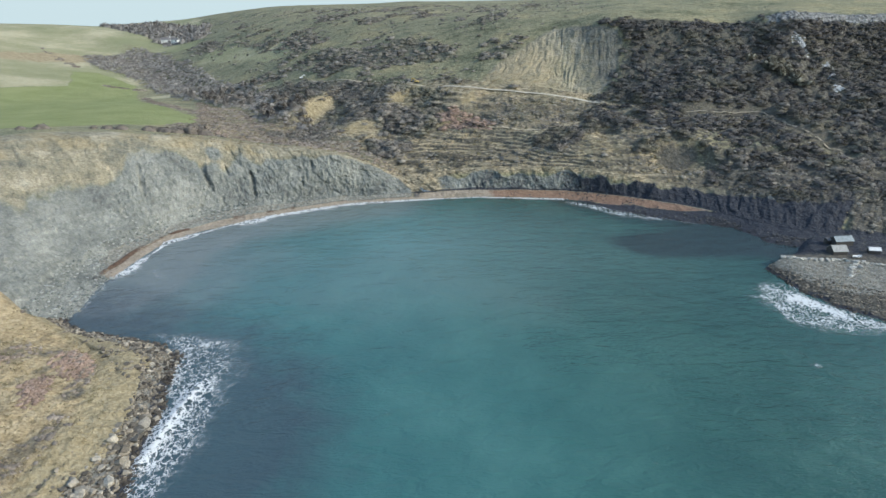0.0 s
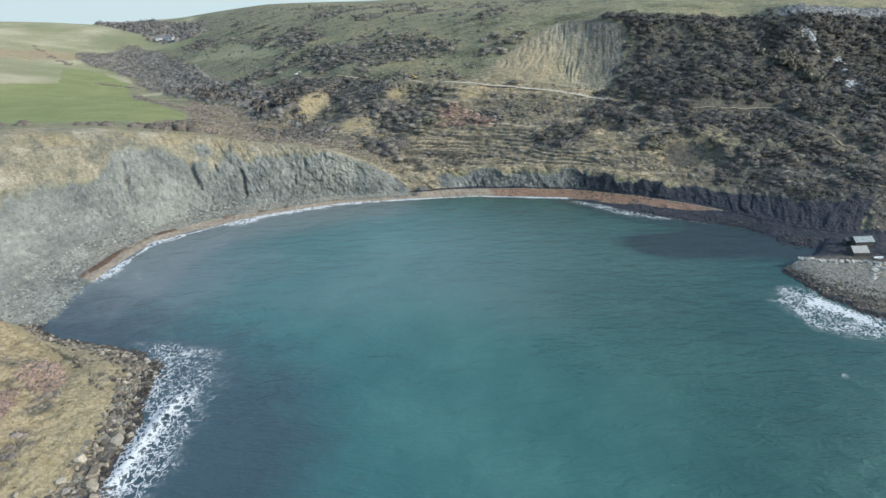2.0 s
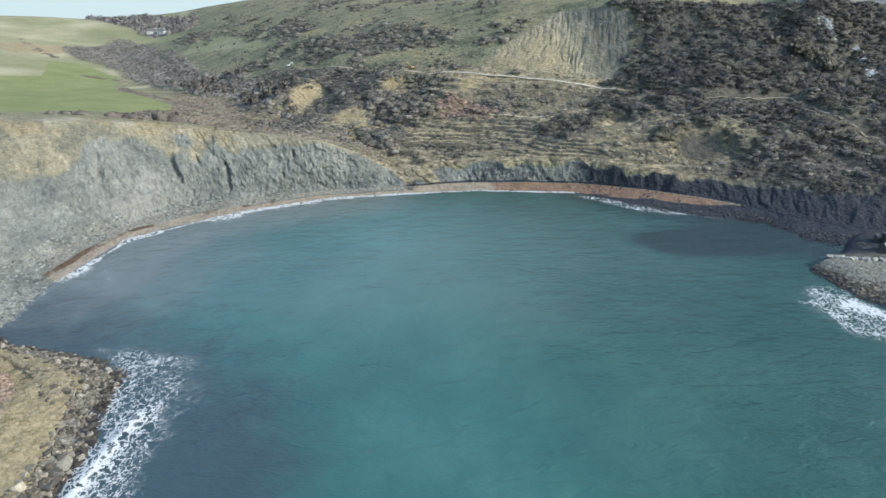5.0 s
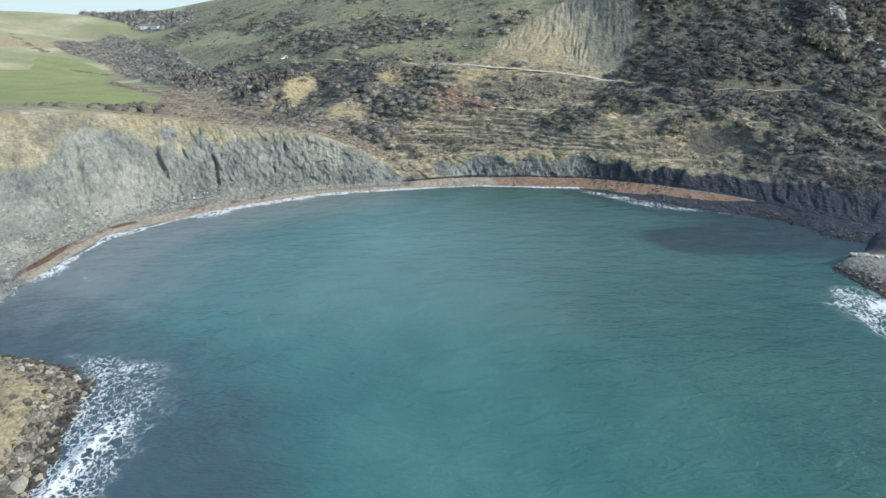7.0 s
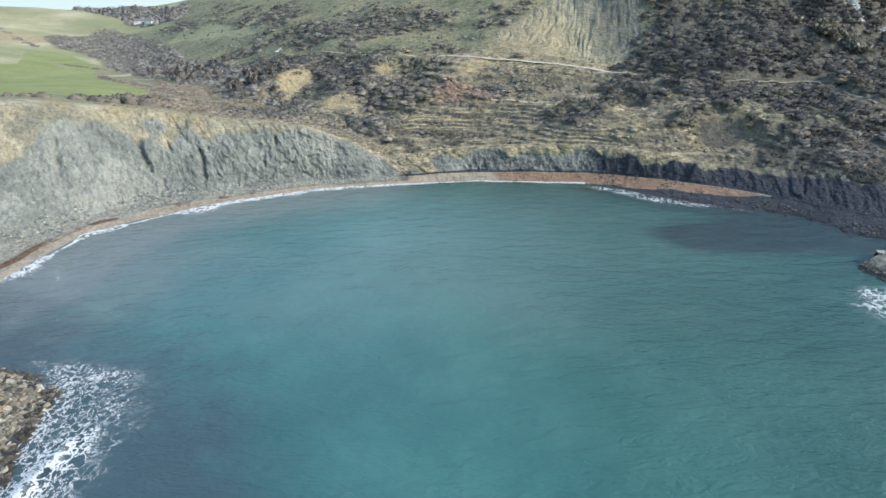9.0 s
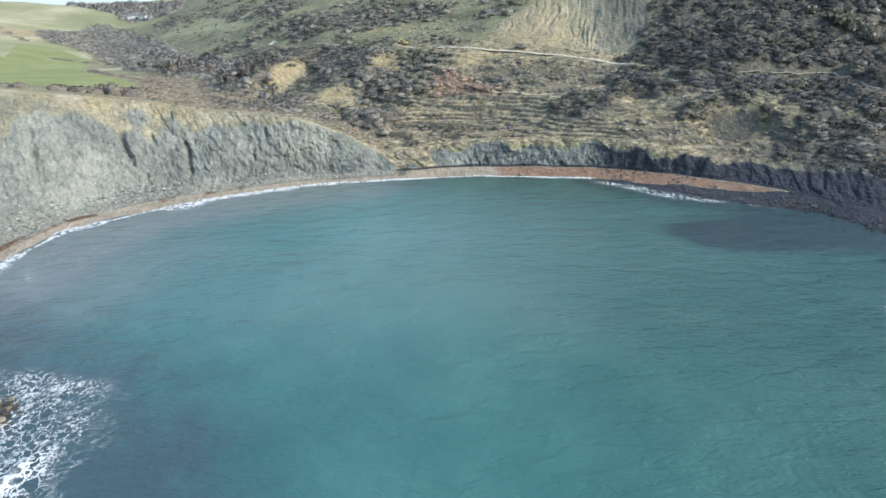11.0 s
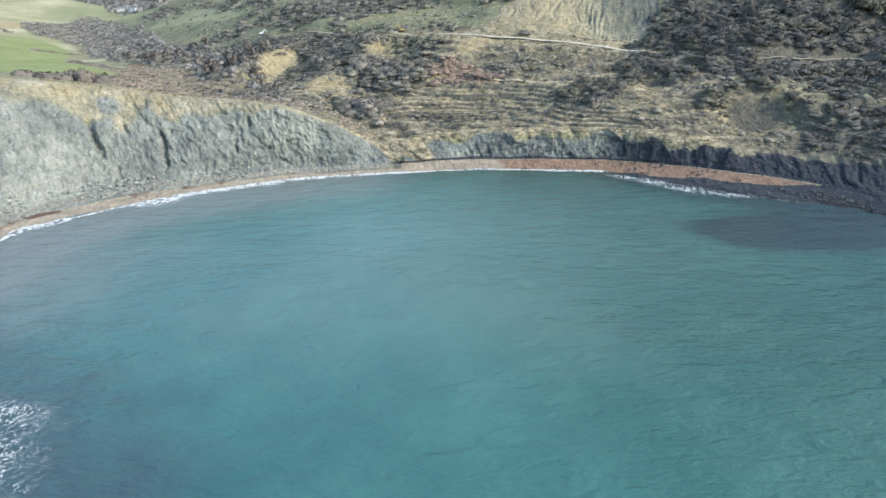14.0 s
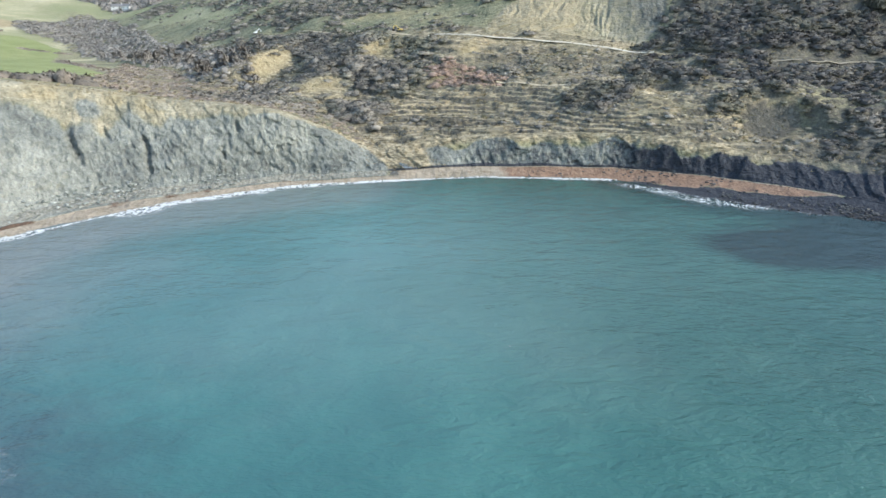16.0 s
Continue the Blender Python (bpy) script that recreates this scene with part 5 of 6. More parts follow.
p = strew(HEAD, HEAD_AREA, step(2.95, 3.2, HVg) * (0.35 + 0.65 * step(0.4, 0.6, fbm(HEAD[..., 0] * 0.09, HEAD[..., 1] * 0.09, 137, 3))), 9000, rng)
mesh = plant_mesh("headland_grass", *scatter(TUFTS, p, 0.25 + 0.45 * rng.random(9000) ** 2, 0.25 + 0.4 * rng.random(9000) ** 2, rng))
put("headland_grass", mesh, STRAW, None, "dry straw grass matted over the headland", "grass", "stuff")
brush = step(3.4, 3.7, HVg) * (1 - step(4.6, 4.9, HVg)) * step(0.52, 0.62, fbm(HEAD[..., 0] * 0.06, HEAD[..., 1] * 0.06, 101, 4))
p = strew(HEAD, HEAD_AREA, brush + 1e-6, 500, rng)
s = 0.4 + 0.7 * rng.random(500) ** 2
mesh = plant_mesh("headland_brush", *scatter(LOW, p, s, s * 0.6, rng))
put("headland_brush", mesh, HEATH, None, "low brown brush on the headland slope", "scrub", "stuff")
# russet bracken on the headland's back
bracken = np.maximum(spot(HEAD[..., 0], HEAD[..., 1], -99, 144, 10, 6, 110), spot(HEAD[..., 0], HEAD[..., 1], -101, 131, 7, 4, 100)) * step(3.3, 3.6, HVg)
p = strew(HEAD, HEAD_AREA, bracken + 1e-7, 520, rng)
s = 0.35 + 0.55 * rng.random(520) ** 1.5
mesh = plant_mesh("headland_bracken", *scatter(LOW, p, s, s * 0.6, rng))
put("headland_bracken", mesh, RUSSET, None, "russet dead bracken on the headland slope", "bracken", "stuff")
# the beach and the ledges below the dark cliff
toe_zone = bump_at(V, 1.75, 2.12, 0.06) * (1 - step(6.0, 6.6, U)) * (0.25 + step(0.5, 0.6, fbm(LX * 0.07, LY * 0.07, 139, 3))) + 1.2 * bump_at(V, 0.85, 1.7, 0.1) * (1 - step(1.05, 1.2, U))
p = strew(LAND, LAND_AREA, toe_zone, 2000, rng)
rubble("fallen_shale", p, 0.15 + 0.7 * rng.random(2000) ** 3, rubble_material("shale_blocks", (0.10, 0.11, 0.10), (0.30, 0.31, 0.28), (0.08, 0.08, 0.08)), lambda v: 0 * v[:, 2], "grey shale blocks fallen along the cliff foot", 316)
ledge_zone = bump_at(V, 0.75, 1.55, 0.12) * step(9.9, 10.8, U) * (1 - step(13.6, 14, U)) * (0.15 + step(0.48, 0.58, fbm(LX * 0.09, LY * 0.15, 141, 3)))
p = strew(LAND, LAND_AREA, ledge_zone, 2600, rng)
rubble("ledge_rocks", p, 0.12 + 0.5 * rng.random(2600) ** 3.4, LEDGE, lambda v: 1 - step(0.2, 0.9, v[:, 2]), "dark wet ledge rocks below the shale cliff", 317)
p = strew(LAND, LAND_AREA, bump_at(V, 1.15, 1.9, 0.1) * bump_at(U, 8.6, 11.4, 0.5) * step(0.5, 0.6, fbm(LX * 0.14, LY * 0.14, 142, 3)) + 1e-7, 240, rng)
rubble("beach_stones", p, 0.12 + 0.45 * rng.random(240) ** 2.5, LEDGE, lambda v: 0 * v[:, 2], "dark stones strewn over the red beach", 319)
scree_zone = (ZONE["stone"] * (V < 7.6)) + 1e-7
p = strew(LAND, LAND_AREA, scree_zone, 420, rng)
rubble("limestone_scree", p, 0.3 + 0.7 * rng.random(420) ** 2, rubble_material("white_scree", (0.33, 0.33, 0.32), (0.62, 0.62, 0.60), (0.3, 0.3, 0.3)), lambda v: 0 * v[:, 2], "white limestone scree among the scrub", 318)

# ---- the boulder apron and landing on the east side ----
Q_SEABED = [(112, 212, -4), (110, 198, -4), (113, 183, -4), (121, 170, -4), (131, 161, -4), (148, 150, -4), (190, 128, -4)]
Q_WATER = [(117.5, 210, -.3), (119, 200, -.3), (121.5, 190, -.3), (127.5, 178.5, -.3), (137, 170, -.3), (152, 160, -.3), (192, 140, -.3)]
Q_MID = [(121.5, 211, 1.6), (124, 204.5, 1.7), (128, 198, 1.8), (136, 191, 1.9), (147, 185, 1.9), (162, 177, 1.9), (200, 158, 1.9)]
Q_TOP = [(125.5, 212.5, 3.2), (129, 211, 3.3), (136.5, 209.5, 3.3), (147.5, 208.5, 3.3), (157.5, 204, 3.3), (174, 197, 3.3), (215, 180, 3.3)]
Q_BACK = [(127, 215.5, 2.6), (131.5, 215, 3.0), (139, 214.5, 3.0), (150, 213.5, 3.0), (163, 210, 3.0), (182, 204, 3.0), (225, 188, 3.0)]
Q_YARD = [(128.5, 219, -.4), (135, 222.5, -.2), (143, 225, 2.4), (154, 226.5, 3.0), (168, 226, 3.2), (188, 220, 3.2), (232, 205, 3.2)]
Q_INNER = [(130, 224, -3), (138, 229, -2), (148, 234, 2.2), (160, 238, 3.0), (174, 238, 3.4), (195, 232, 3.6), (238, 215, 3.6)]
QUAY, QU, QV = loft([Q_SEABED, Q_WATER, Q_MID, Q_TOP, Q_BACK, Q_YARD, Q_INNER], [16, 20, 26, 30, 28, 26], [4, 22, 22, 8, 16, 8])
QUg, QVg = np.meshgrid(QU, QV)
QUAY[..., 2] += bump_at(QVg, 1.1, 2.9, 0.2) * 0.5 * (fbm(QUAY[..., 0] * 0.3, QUAY[..., 1] * 0.3, 143, 3) - 0.5)
quay_mesh = raw_mesh("quay", QUAY.reshape(-1, 3), grid_faces(len(QV), len(QU)), smooth=True)
qv = QVg + 0.5 * (vnoise(QUAY[..., 0] * 0.2, QUAY[..., 1] * 0.2, 145) - 0.5)
# wet foot of the apron; the yard's dark earth also has shade painted in
weight(quay_mesh, "dark", np.maximum(1 - step(1.2, 1.5, qv), 0.62 * step(3.6, 4.4, qv)))
weight(quay_mesh, "scrub", np.maximum(bump_at(qv, 1.1, 1.95, 0.3) * 0.9, bump_at(qv, 3.3, 7, 0.2)))
weight(quay_mesh, "shingle", bump_at(qv, 1.95, 3.2, 0.2) * 0.9)
put("apron_ground", quay_mesh, GROUND, None, "shingle apron and earth landing below the cliff", "ground", "structure")
QUAY_AREA = cell_area(QUAY)
rng = np.random.default_rng(331)
p = strew(QUAY, QUAY_AREA, bump_at(QVg, 0.9, 2.0, 0.12), 3600, rng)
rubble("apron_rubble", p, 0.18 + 0.42 * rng.random(3600) ** 2, RUBBLE, lambda v: 1 - step(0.2, 0.9, v[:, 2]), "brown rubble on the apron's seaward face", 332)
p = strew(QUAY, QUAY_AREA, bump_at(QVg, 2.0, 2.95, 0.1), 2600, rng)
rubble("apron_cobbles", p, 0.14 + 0.26 * rng.random(2600) ** 2, rubble_material("cobble", (0.15, 0.13, 0.098), (0.36, 0.32, 0.25), (0.2, 0.19, 0.16)), lambda v: 0 * v[:, 2], "pale grey cobbles on the upper apron", 333)
s = np.linspace(0.05, 5, 74)
line = spline(Q_TOP, s) + rng.normal(size=(74, 3)) * (0.35, 0.35, 0.05)
boulders("wall_stone", WALL_MESHES, line, rng.uniform(0.55, 1.0, 74), WALLSTONE, "pale block in the rough wall along the apron", "stone block", "apron wall stones", 334)
t = np.linspace(0, 1, 16)
line = np.stack([149.0 - 7 * t, 207.0 - 9.5 * t, 3.3 - 1.2 * t], -1) + rng.normal(size=(16, 3)) * (0.7, 0.4, 0.05)
boulders("wall_stone", WALL_MESHES, line, rng.uniform(0.8, 1.3, 16), WALLSTONE, "pale block tumbled down the apron's face", "stone block", "tumbled blocks", 335)


# ---- small building parts ----
def box(bm, x0, x1, y0, y1, z0, z1):
    vs = [bm.verts.new((x, y, z)) for z in (z0, z1) for x, y in ((x0, y0), (x1, y0), (x1, y1), (x0, y1))]
    for f in ((3, 2, 1, 0), (4, 5, 6, 7), (0, 1, 5, 4), (1, 2, 6, 5), (2, 3, 7, 6), (3, 0, 4, 7)):
        bm.faces.new([vs[k] for k in f])
    return vs


def part(name, bm, mat, parent, label="", soft=0.0):
    if soft:
        bmesh.ops.bevel(bm, geom=list(bm.edges), offset=soft, segments=1, affect="EDGES")
    me = bpy.data.meshes.new(name)
    bm.to_mesh(me)
    bm.free()
    return put(name, me, mat, parent, label)


def boxes(name, rows, mat, parent, label="", soft=0.0):
    bm = bmesh.new()
    for row in rows:
        box(bm, *row)
    return part(name, bm, mat, parent, label, soft)


def plain(name, colour, rough=0.7, metal=0.0, scale=1.5, vary=0.3):
    m = Mat(name, rough, 0.3)
    m.b.inputs["Metallic"].default_value = metal
    n = m.ramp(m.noise(scale, 5, 0.7), [(0.3, 1 - vary), (0.7, 1 + vary)])
    return m.done(m.mix(1.0, colour, n, "MULTIPLY"))


PLANK = plain("tarred_plank", (0.055, 0.05, 0.045))
GREY_ROOF = plain("grey_roof", (0.22, 0.25, 0.25), 0.55)
FLINT_ROOF = plain("pale_roof", (0.27, 0.27, 0.25), 0.8)
WHITE = plain("white_paint", (0.6, 0.6, 0.58), 0.6, 0, 1.0, 0.12)
RENDER = plain("lime_wash", (0.62, 0.61, 0.57), 0.9, 0, 1.0, 0.15)
SLATE = plain("slate", (0.15, 0.145, 0.14), 0.7)
YELLOW = plain("yellow_paint", (0.55, 0.40, 0.12), 0.5, 0, 1.0, 0.15)
STEEL = plain("dark_steel", (0.05, 0.05, 0.05), 0.6, 0.3)
GLASS = plain("cab_glass", (0.03, 0.04, 0.045), 0.1)
CHALK = plain("track_chalk", (0.42, 0.38, 0.30), 0.95, 0, 0.6, 0.25)
PATH_SOIL = plain("path_soil", (0.21, 0.185, 0.14), 0.95, 0, 0.6, 0.3)
EARTH = plain("path_earth", (0.34, 0.29, 0.20), 0.95, 0, 0.6, 0.3)


def gable_hut(name, length, width, wall, rise, m, wall_mat, roof_mat, label, planks=True):
    """A shed with its ridge along x: floor, plank walls, two roof slopes, doors in the seaward gable side."""
    hut = new(name)
    hut.matrix_basis = m
    tagged(hut, label, "hut", "landing huts")
    hl, hw = length / 2, width / 2
    for side, y in (("front", -hw), ("back", hw)):
        boxes("wall", [(-hl, hl, y - 0.06, y + 0.06, 0, wall)], wall_mat, hut)
    for x in (-hl, hl):
        bm = bmesh.new()
        for dx in (-0.06, 0.06):
            for py, pz in ((-hw, 0), (hw, 0), (hw, wall), (0, wall + rise), (-hw, wall)):
                bm.verts.new((x + dx, py, pz))
        bm.verts.ensure_lookup_table()
        bm.faces.new([bm.verts[k] for k in range(5)])
        bm.faces.new([bm.verts[k] for k in (9, 8, 7, 6, 5)])
        for k in range(5):
            bm.faces.new([bm.verts[k], bm.verts[(k + 1) % 5], bm.verts[5 + (k + 1) % 5], bm.verts[5 + k]])
        bmesh.ops.recalc_face_normals(bm, faces=bm.faces)
        part("gable", bm, wall_mat, hut)
    for sgn in (-1, 1):
        bm = bmesh.new()
        n = int(length / 0.9)
        a, b = (sgn * (hw + 0.25), wall - 0.25 * rise / hw), (0, wall + rise + 0.04)
        for k in range(n):
            x0, x1 = -hl - 0.2 + (length + 0.4) * k / n, -hl - 0.2 + (length + 0.4) * (k + 1) / n - 0.03
            lift = 0.02 * (k % 2)
            vs = [bm.verts.new((x, y, z + d + lift)) for d in (0, 0.07) for x, (y, z) in ((x0, a), (x1, a), (x1, b), (x0, b))]
            for f in ((3, 2, 1, 0), (4, 5, 6, 7), (0, 1, 5, 4), (1, 2, 6, 5), (2, 3, 7, 6), (3, 0, 4, 7)):
                bm.faces.new([vs[q] for q in f])
        bmesh.ops.recalc_face_normals(bm, faces=bm.faces)
        part("roof_slope", bm, roof_mat, hut)
    boxes("door", [(-hl - 0.11, -hl - 0.06, -0.8, 0.8, 0.05, min(2.0, wall))], PLANK, hut, "boarded double door")
    boxes("ridge_cap", [(-hl - 0.2, hl + 0.2, -0.14, 0.14, wall + rise + 0.06, wall + rise + 0.13)], roof_mat, hut)
    return hut


gable_hut("boat_hut", 7.0, 4.0, 2.1, 1.2, pose(153.9, 224.8, 2.95, 0, 0, 4), PLANK, GREY_ROOF, "tarred plank boathouse with a grey sheet roof")
gable_hut("boat_hut", 5.4, 4.4, 1.6, 1.5, pose(147.6, 216.6, 2.95, 0, 0, 2), PLANK, FLINT_ROOF, "low boathouse with a pale weathered roof")
gable_hut("store_hut", 3.9, 2.0, 1.7, 0.7, pose(160.8, 215.8, 2.95, 0, 0, -12), PLANK, WHITE, "dark store shed with a white roof")
gable_hut("store_hut", 1.5, 1.8, 1.7, 0.5, pose(149.2, 226.0, 2.9, 0, 0, 10), PLANK, SLATE, "small dark lean shed beside the boathouse")


def rowing_boat(m, label):
    boat = new("rowing_boat")
    boat.matrix_basis = m
    tagged(boat, label, "boat")
    bm = bmesh.new()
    rings = []
    for k in range(9):
        s = k / 8 * 2 - 1
        w = 0.75 * (1 - abs(s) ** 2.6) + 0.05
        up = 0.25 * s * s
        rings.append([bm.verts.new((2.0 * s, y * w, z + up)) for y, z in ((-1, 0.6), (-0.8, 0.25), (0, 0), (0.8, 0.25), (1, 0.6), (0.9, 0.6), (0, 0.12), (-0.9, 0.6))])
    for a, b in zip(rings[:-1], rings[1:]):
        for k in range(8):
            bm.faces.new([a[k], b[k], b[(k + 1) % 8], a[(k + 1) % 8]])
    bm.faces.new(rings[0])
    bm.faces.new(rings[-1][::-1])
    bmesh.ops.recalc_face_normals(bm, faces=bm.faces)
    part("hull", bm, WHITE, boat)
    for x in (-0.7, 0.5):
        boxes("thwart", [(x - 0.13, x + 0.13, -0.6, 0.6, 0.42, 0.47)], PLANK, boat)


rowing_boat(pose(152.2, 211.8, 3.1, 0, 0, 12), "white rowing boat drawn up by the huts")


def excavator(m, paint, label, group):
    """A tracked digger at rest: tracks, turntable, house, cab, boom, stick and bucket."""
    dig = new("excavator")
    dig.matrix_basis = m
    tagged(dig, label, "excavator", group)
    for y in (-1.1, 1.1):
        bm = bmesh.new()
        outline = [(-1.9, 0.25), (-1.6, 0.0), (1.6, 0.0), (1.9, 0.25), (1.9, 0.6), (1.6, 0.85), (-1.6, 0.85), (-1.9, 0.6)]
        a = [bm.verts.new((x, y - 0.28, z)) for x, z in outline]
        b = [bm.verts.new((x, y + 0.28, z)) for x, z in outline]
        bm.faces.new(a[::-1])
        bm.faces.new(b)
        for k in range(8):
            bm.faces.new([a[k], a[(k + 1) % 8], b[(k + 1) % 8], b[k]])
        bmesh.ops.recalc_face_normals(bm, faces=bm.faces)
        part("track", bm, STEEL, dig, "steel crawler track")
    boxes("turntable", [(-0.8, 0.8, -0.8, 0.8, 0.7, 1.0)], STEEL, dig)
    boxes("house", [(-1.9, 0.9, -1.25, 1.25, 1.0, 1.95)], paint, dig, soft=0.08)
    cab = boxes("cab", [(0.1, 1.6, 0.15, 1.25, 1.0, 2.75)], paint, dig, soft=0.06)
    boxes("window", [(1.6, 1.63, 0.3, 1.1, 1.6, 2.6), (0.3, 1.4, 1.25, 1.28, 1.7, 2.6)], GLASS, cab, "dark cab window")

    def bar(name, pts, r):
        bm = bmesh.new()
        for (x0, z0), (x1, z1) in zip(pts[:-1], pts[1:]):
            d = Vector((x1 - x0, 0, z1 - z0)).normalized()
            n = Vector((-d.z, 0, d.x)) * r
            vs = [bm.verts.new(Vector((x, -0.35 + yy, z)) + k * n) for yy in (-0.2, 0.2) for x, z, k in ((x0, z0, -1), (x1, z1, -1), (x1, z1, 1), (x0, z0, 1))]
            for f in ((3, 2, 1, 0), (4, 5, 6, 7), (0, 1, 5, 4), (1, 2, 6, 5), (2, 3, 7, 6), (3, 0, 4, 7)):
                bm.faces.new([vs[q] for q in f])
        bmesh.ops.recalc_face_normals(bm, faces=bm.faces)
        return part(name, bm, paint, dig)

    bar("boom", [(0.9, 1.5), (2.2, 4.0), (4.2, 4.3)], 0.28)
    bar("stick", [(4.0, 4.5), (5.0, 2.0)], 0.2)
    boxes("bucket", [(4.6, 5.5, -0.85, 0.15, 0.9, 1.9)], STEEL, dig, soft=0.12)
    return dig


zz = land_height([-16, -105], [419, 487])
excavator(pose(-16, 419, zz[0] + 0.1, 0, 0, 175) @ Matrix.Diagonal((0.66, 0.66, 0.66, 1)), YELLOW, "yellow tracked excavator parked on the bench", "excavators")
excavator(pose(-105, 487, zz[1] + 0.1, 0, 0, 20) @ Matrix.Diagonal((0.66, 0.66, 0.66, 1)), WHITE, "white tracked excavator parked by the track", "excavators")


def cottage(m, length, width, wall, rise, label):
    house = new("cottage")
    house.matrix_basis = m
    tagged(house, label, "house", "far cottages")
    hl, hw = length / 2, width / 2
    for a in ((-hl, hl, -hw, -hw + 0.3), (-hl, hl, hw - 0.3, hw), (-hl, -hl + 0.3, -hw + 0.3, hw - 0.3), (hl - 0.3, hl, -hw + 0.3, hw - 0.3)):
        boxes("wall", [(*a, 0, wall)], RENDER, house)
    bm = bmesh.new()
    vs = [bm.verts.new((x, y, z)) for x in (-hl - 0.3, hl + 0.3) for y, z in ((-hw - 0.3, wall), (hw + 0.3, wall), (0, wall + rise))]
    for f in ((0, 2, 1), (3, 4, 5), (0, 1, 4, 3), (1, 2, 5, 4), (2, 0, 3, 5)):
        bm.faces.new([vs[k] for k in f])
    bmesh.ops.recalc_face_normals(bm, faces=bm.faces)
    part("roof", bm, SLATE, house)
    boxes("chimney", [(hl - 1.2, hl - 0.5, -0.4, 0.4, wall + rise - 0.9, wall + rise + 0.9)], RENDER, house)
    for x in (-hl * 0.55, hl * 0.55):
        for z in (0.9, 3.2):
            boxes("window", [(x - 0.5, x + 0.5, -hw - 0.03, -hw + 0.02, z, z + 1.1)], GLASS, house)
    boxes("door", [(-0.5, 0.5, -hw - 0.04, -hw + 0.02, 0, 2.0)], PLANK, house)


for x, y, size, turn in ((-338, 818, 11, 8), (-322, 806, 9, -12)):
    cottage(pose(x, y, float(land_height(x, y)[0]) - 0.3, 0, 0, turn), size, 6, 4.8, 2.6, "white cottage with a dark roof below the far wood")


# ---- tracks ----
def track(name, points, width, mat, label):
    s = np.linspace(0, len(points) - 1, 26 * (len(points) - 1))
    line = spline([(*p, 0) for p in points], s)
    d = np.gradient(line, axis=0)
    d /= np.linalg.norm(d, axis=1, keepdims=True)
    side = np.stack([-d[:, 1], d[:, 0], 0 * s], -1)
    wide = width * (0.8 + 0.4 * vnoise(s * 3, s * 0, 151))[:, None]
    rows = [line + side * wide * k for k in (-0.5, -0.2, 0.2, 0.5)]
    z = land_height(line[:, 0], line[:, 1])
    z = np.convolve(np.pad(z, 4, mode="edge"), np.ones(9) / 9, "valid")
    lift = (-0.1, 0.2, 0.2, -0.1)
    grid = np.stack([np.stack([r[:, 0], r[:, 1], z + h], -1) for r, h in zip(rows, lift)])
    return put(name, raw_mesh(name, grid.reshape(-1, 3), grid_faces(4, len(s))), mat, None, label, "track", "structure")


track("track_upper", [(-2, 409), (7, 406.5), (21, 400), (48, 392.5), (75, 386), (96, 375)], 2.8, CHALK, "pale chalk track across the bench")
track("track_lower", [(26, 352), (42, 346), (60, 342), (75, 341)], 2.4, EARTH, "worn earth path across the terrace")
track("track_east", EAST_PATH, 2.0, PATH_SOIL, "worn path slanting down the scrub hillside")
track("track_bench", [(-135, 486), (-105, 483), (-70, 455), (-30, 424), (-10, 412)], 3.0, EARTH, "earth track between the parked diggers")


# ---- foam ----
def foam_material():
    m = Mat("foam", 0.8, 0.2)
    cells = m.node("ShaderNodeTexVoronoi", Scale=0.55)
    cells.feature = "DISTANCE_TO_EDGE"
    warp = m.node("ShaderNodeTexNoise", Scale=0.35, Detail=4.0, Roughness=0.65)
    m.link(m.scaled((1.0, 0.75, 1.0)), warp.inputs["Vector"])
    m.link(m.mix(0.72, m.scaled((1.0, 0.75, 1.0)), m.mix(1.0, warp.outputs["Color"], 9.0, "MULTIPLY"), "ADD"), cells.inputs["Vector"])
    lace = m.math("SUBTRACT", 1.0, m.math("MULTIPLY", cells.outputs["Distance"], 4.2), True)
    fine = m.noise(1.1, 6, 0.7)
    broad = m.noise(0.14, 4, 0.7)
    body = m.math("ADD", m.math("MULTIPLY", lace, 0.5), m.math("ADD", m.math("MULTIPLY", fine, 0.5), m.math("MULTIPLY", broad, 0.6)))
    cover_at = m.math("SUBTRACT", m.math("ADD", m.math("MULTIPLY", m.attr("foam"), 0.9), body), 1.25)
    m.link(m.ramp(cover_at, [(0.0, 0.0), (0.12, 0.22), (0.42, 0.84)]), m.b.inputs["Alpha"])
    m.bump(fine, 0.6, 0.3)
    return m.done(m.mix(fine, (0.52, 0.54, 0.53), (0.70, 0.71, 0.69)))


FOAM = foam_material()


def foam_sheet(name, x0, x1, y0, y1, cell, density, label, crest=None):
    x, y = np.meshgrid(np.arange(x0, x1, cell), np.arange(y0, y1, cell))
    d = density(x, y)
    z = sea_level(x, y) + 0.10 + 0.25 * d * fbm(x * 0.5, y * 0.5, 161, 3)
    if crest is not None:
        z = z + crest(x, y)
    keep = d > 0.03
    me_v = np.stack([x, y, z], -1).reshape(-1, 3)
    f = grid_faces(*x.shape)
    f = f[keep.reshape(-1)[f].any(1)]
    used, inv = np.unique(f, return_inverse=True)
    me = raw_mesh(name, me_v[used], inv.reshape(f.shape), smooth=True)
    weight(me, "foam", d.reshape(-1)[used])
    return put(name, me, FOAM, None, label, "foam", "stuff")


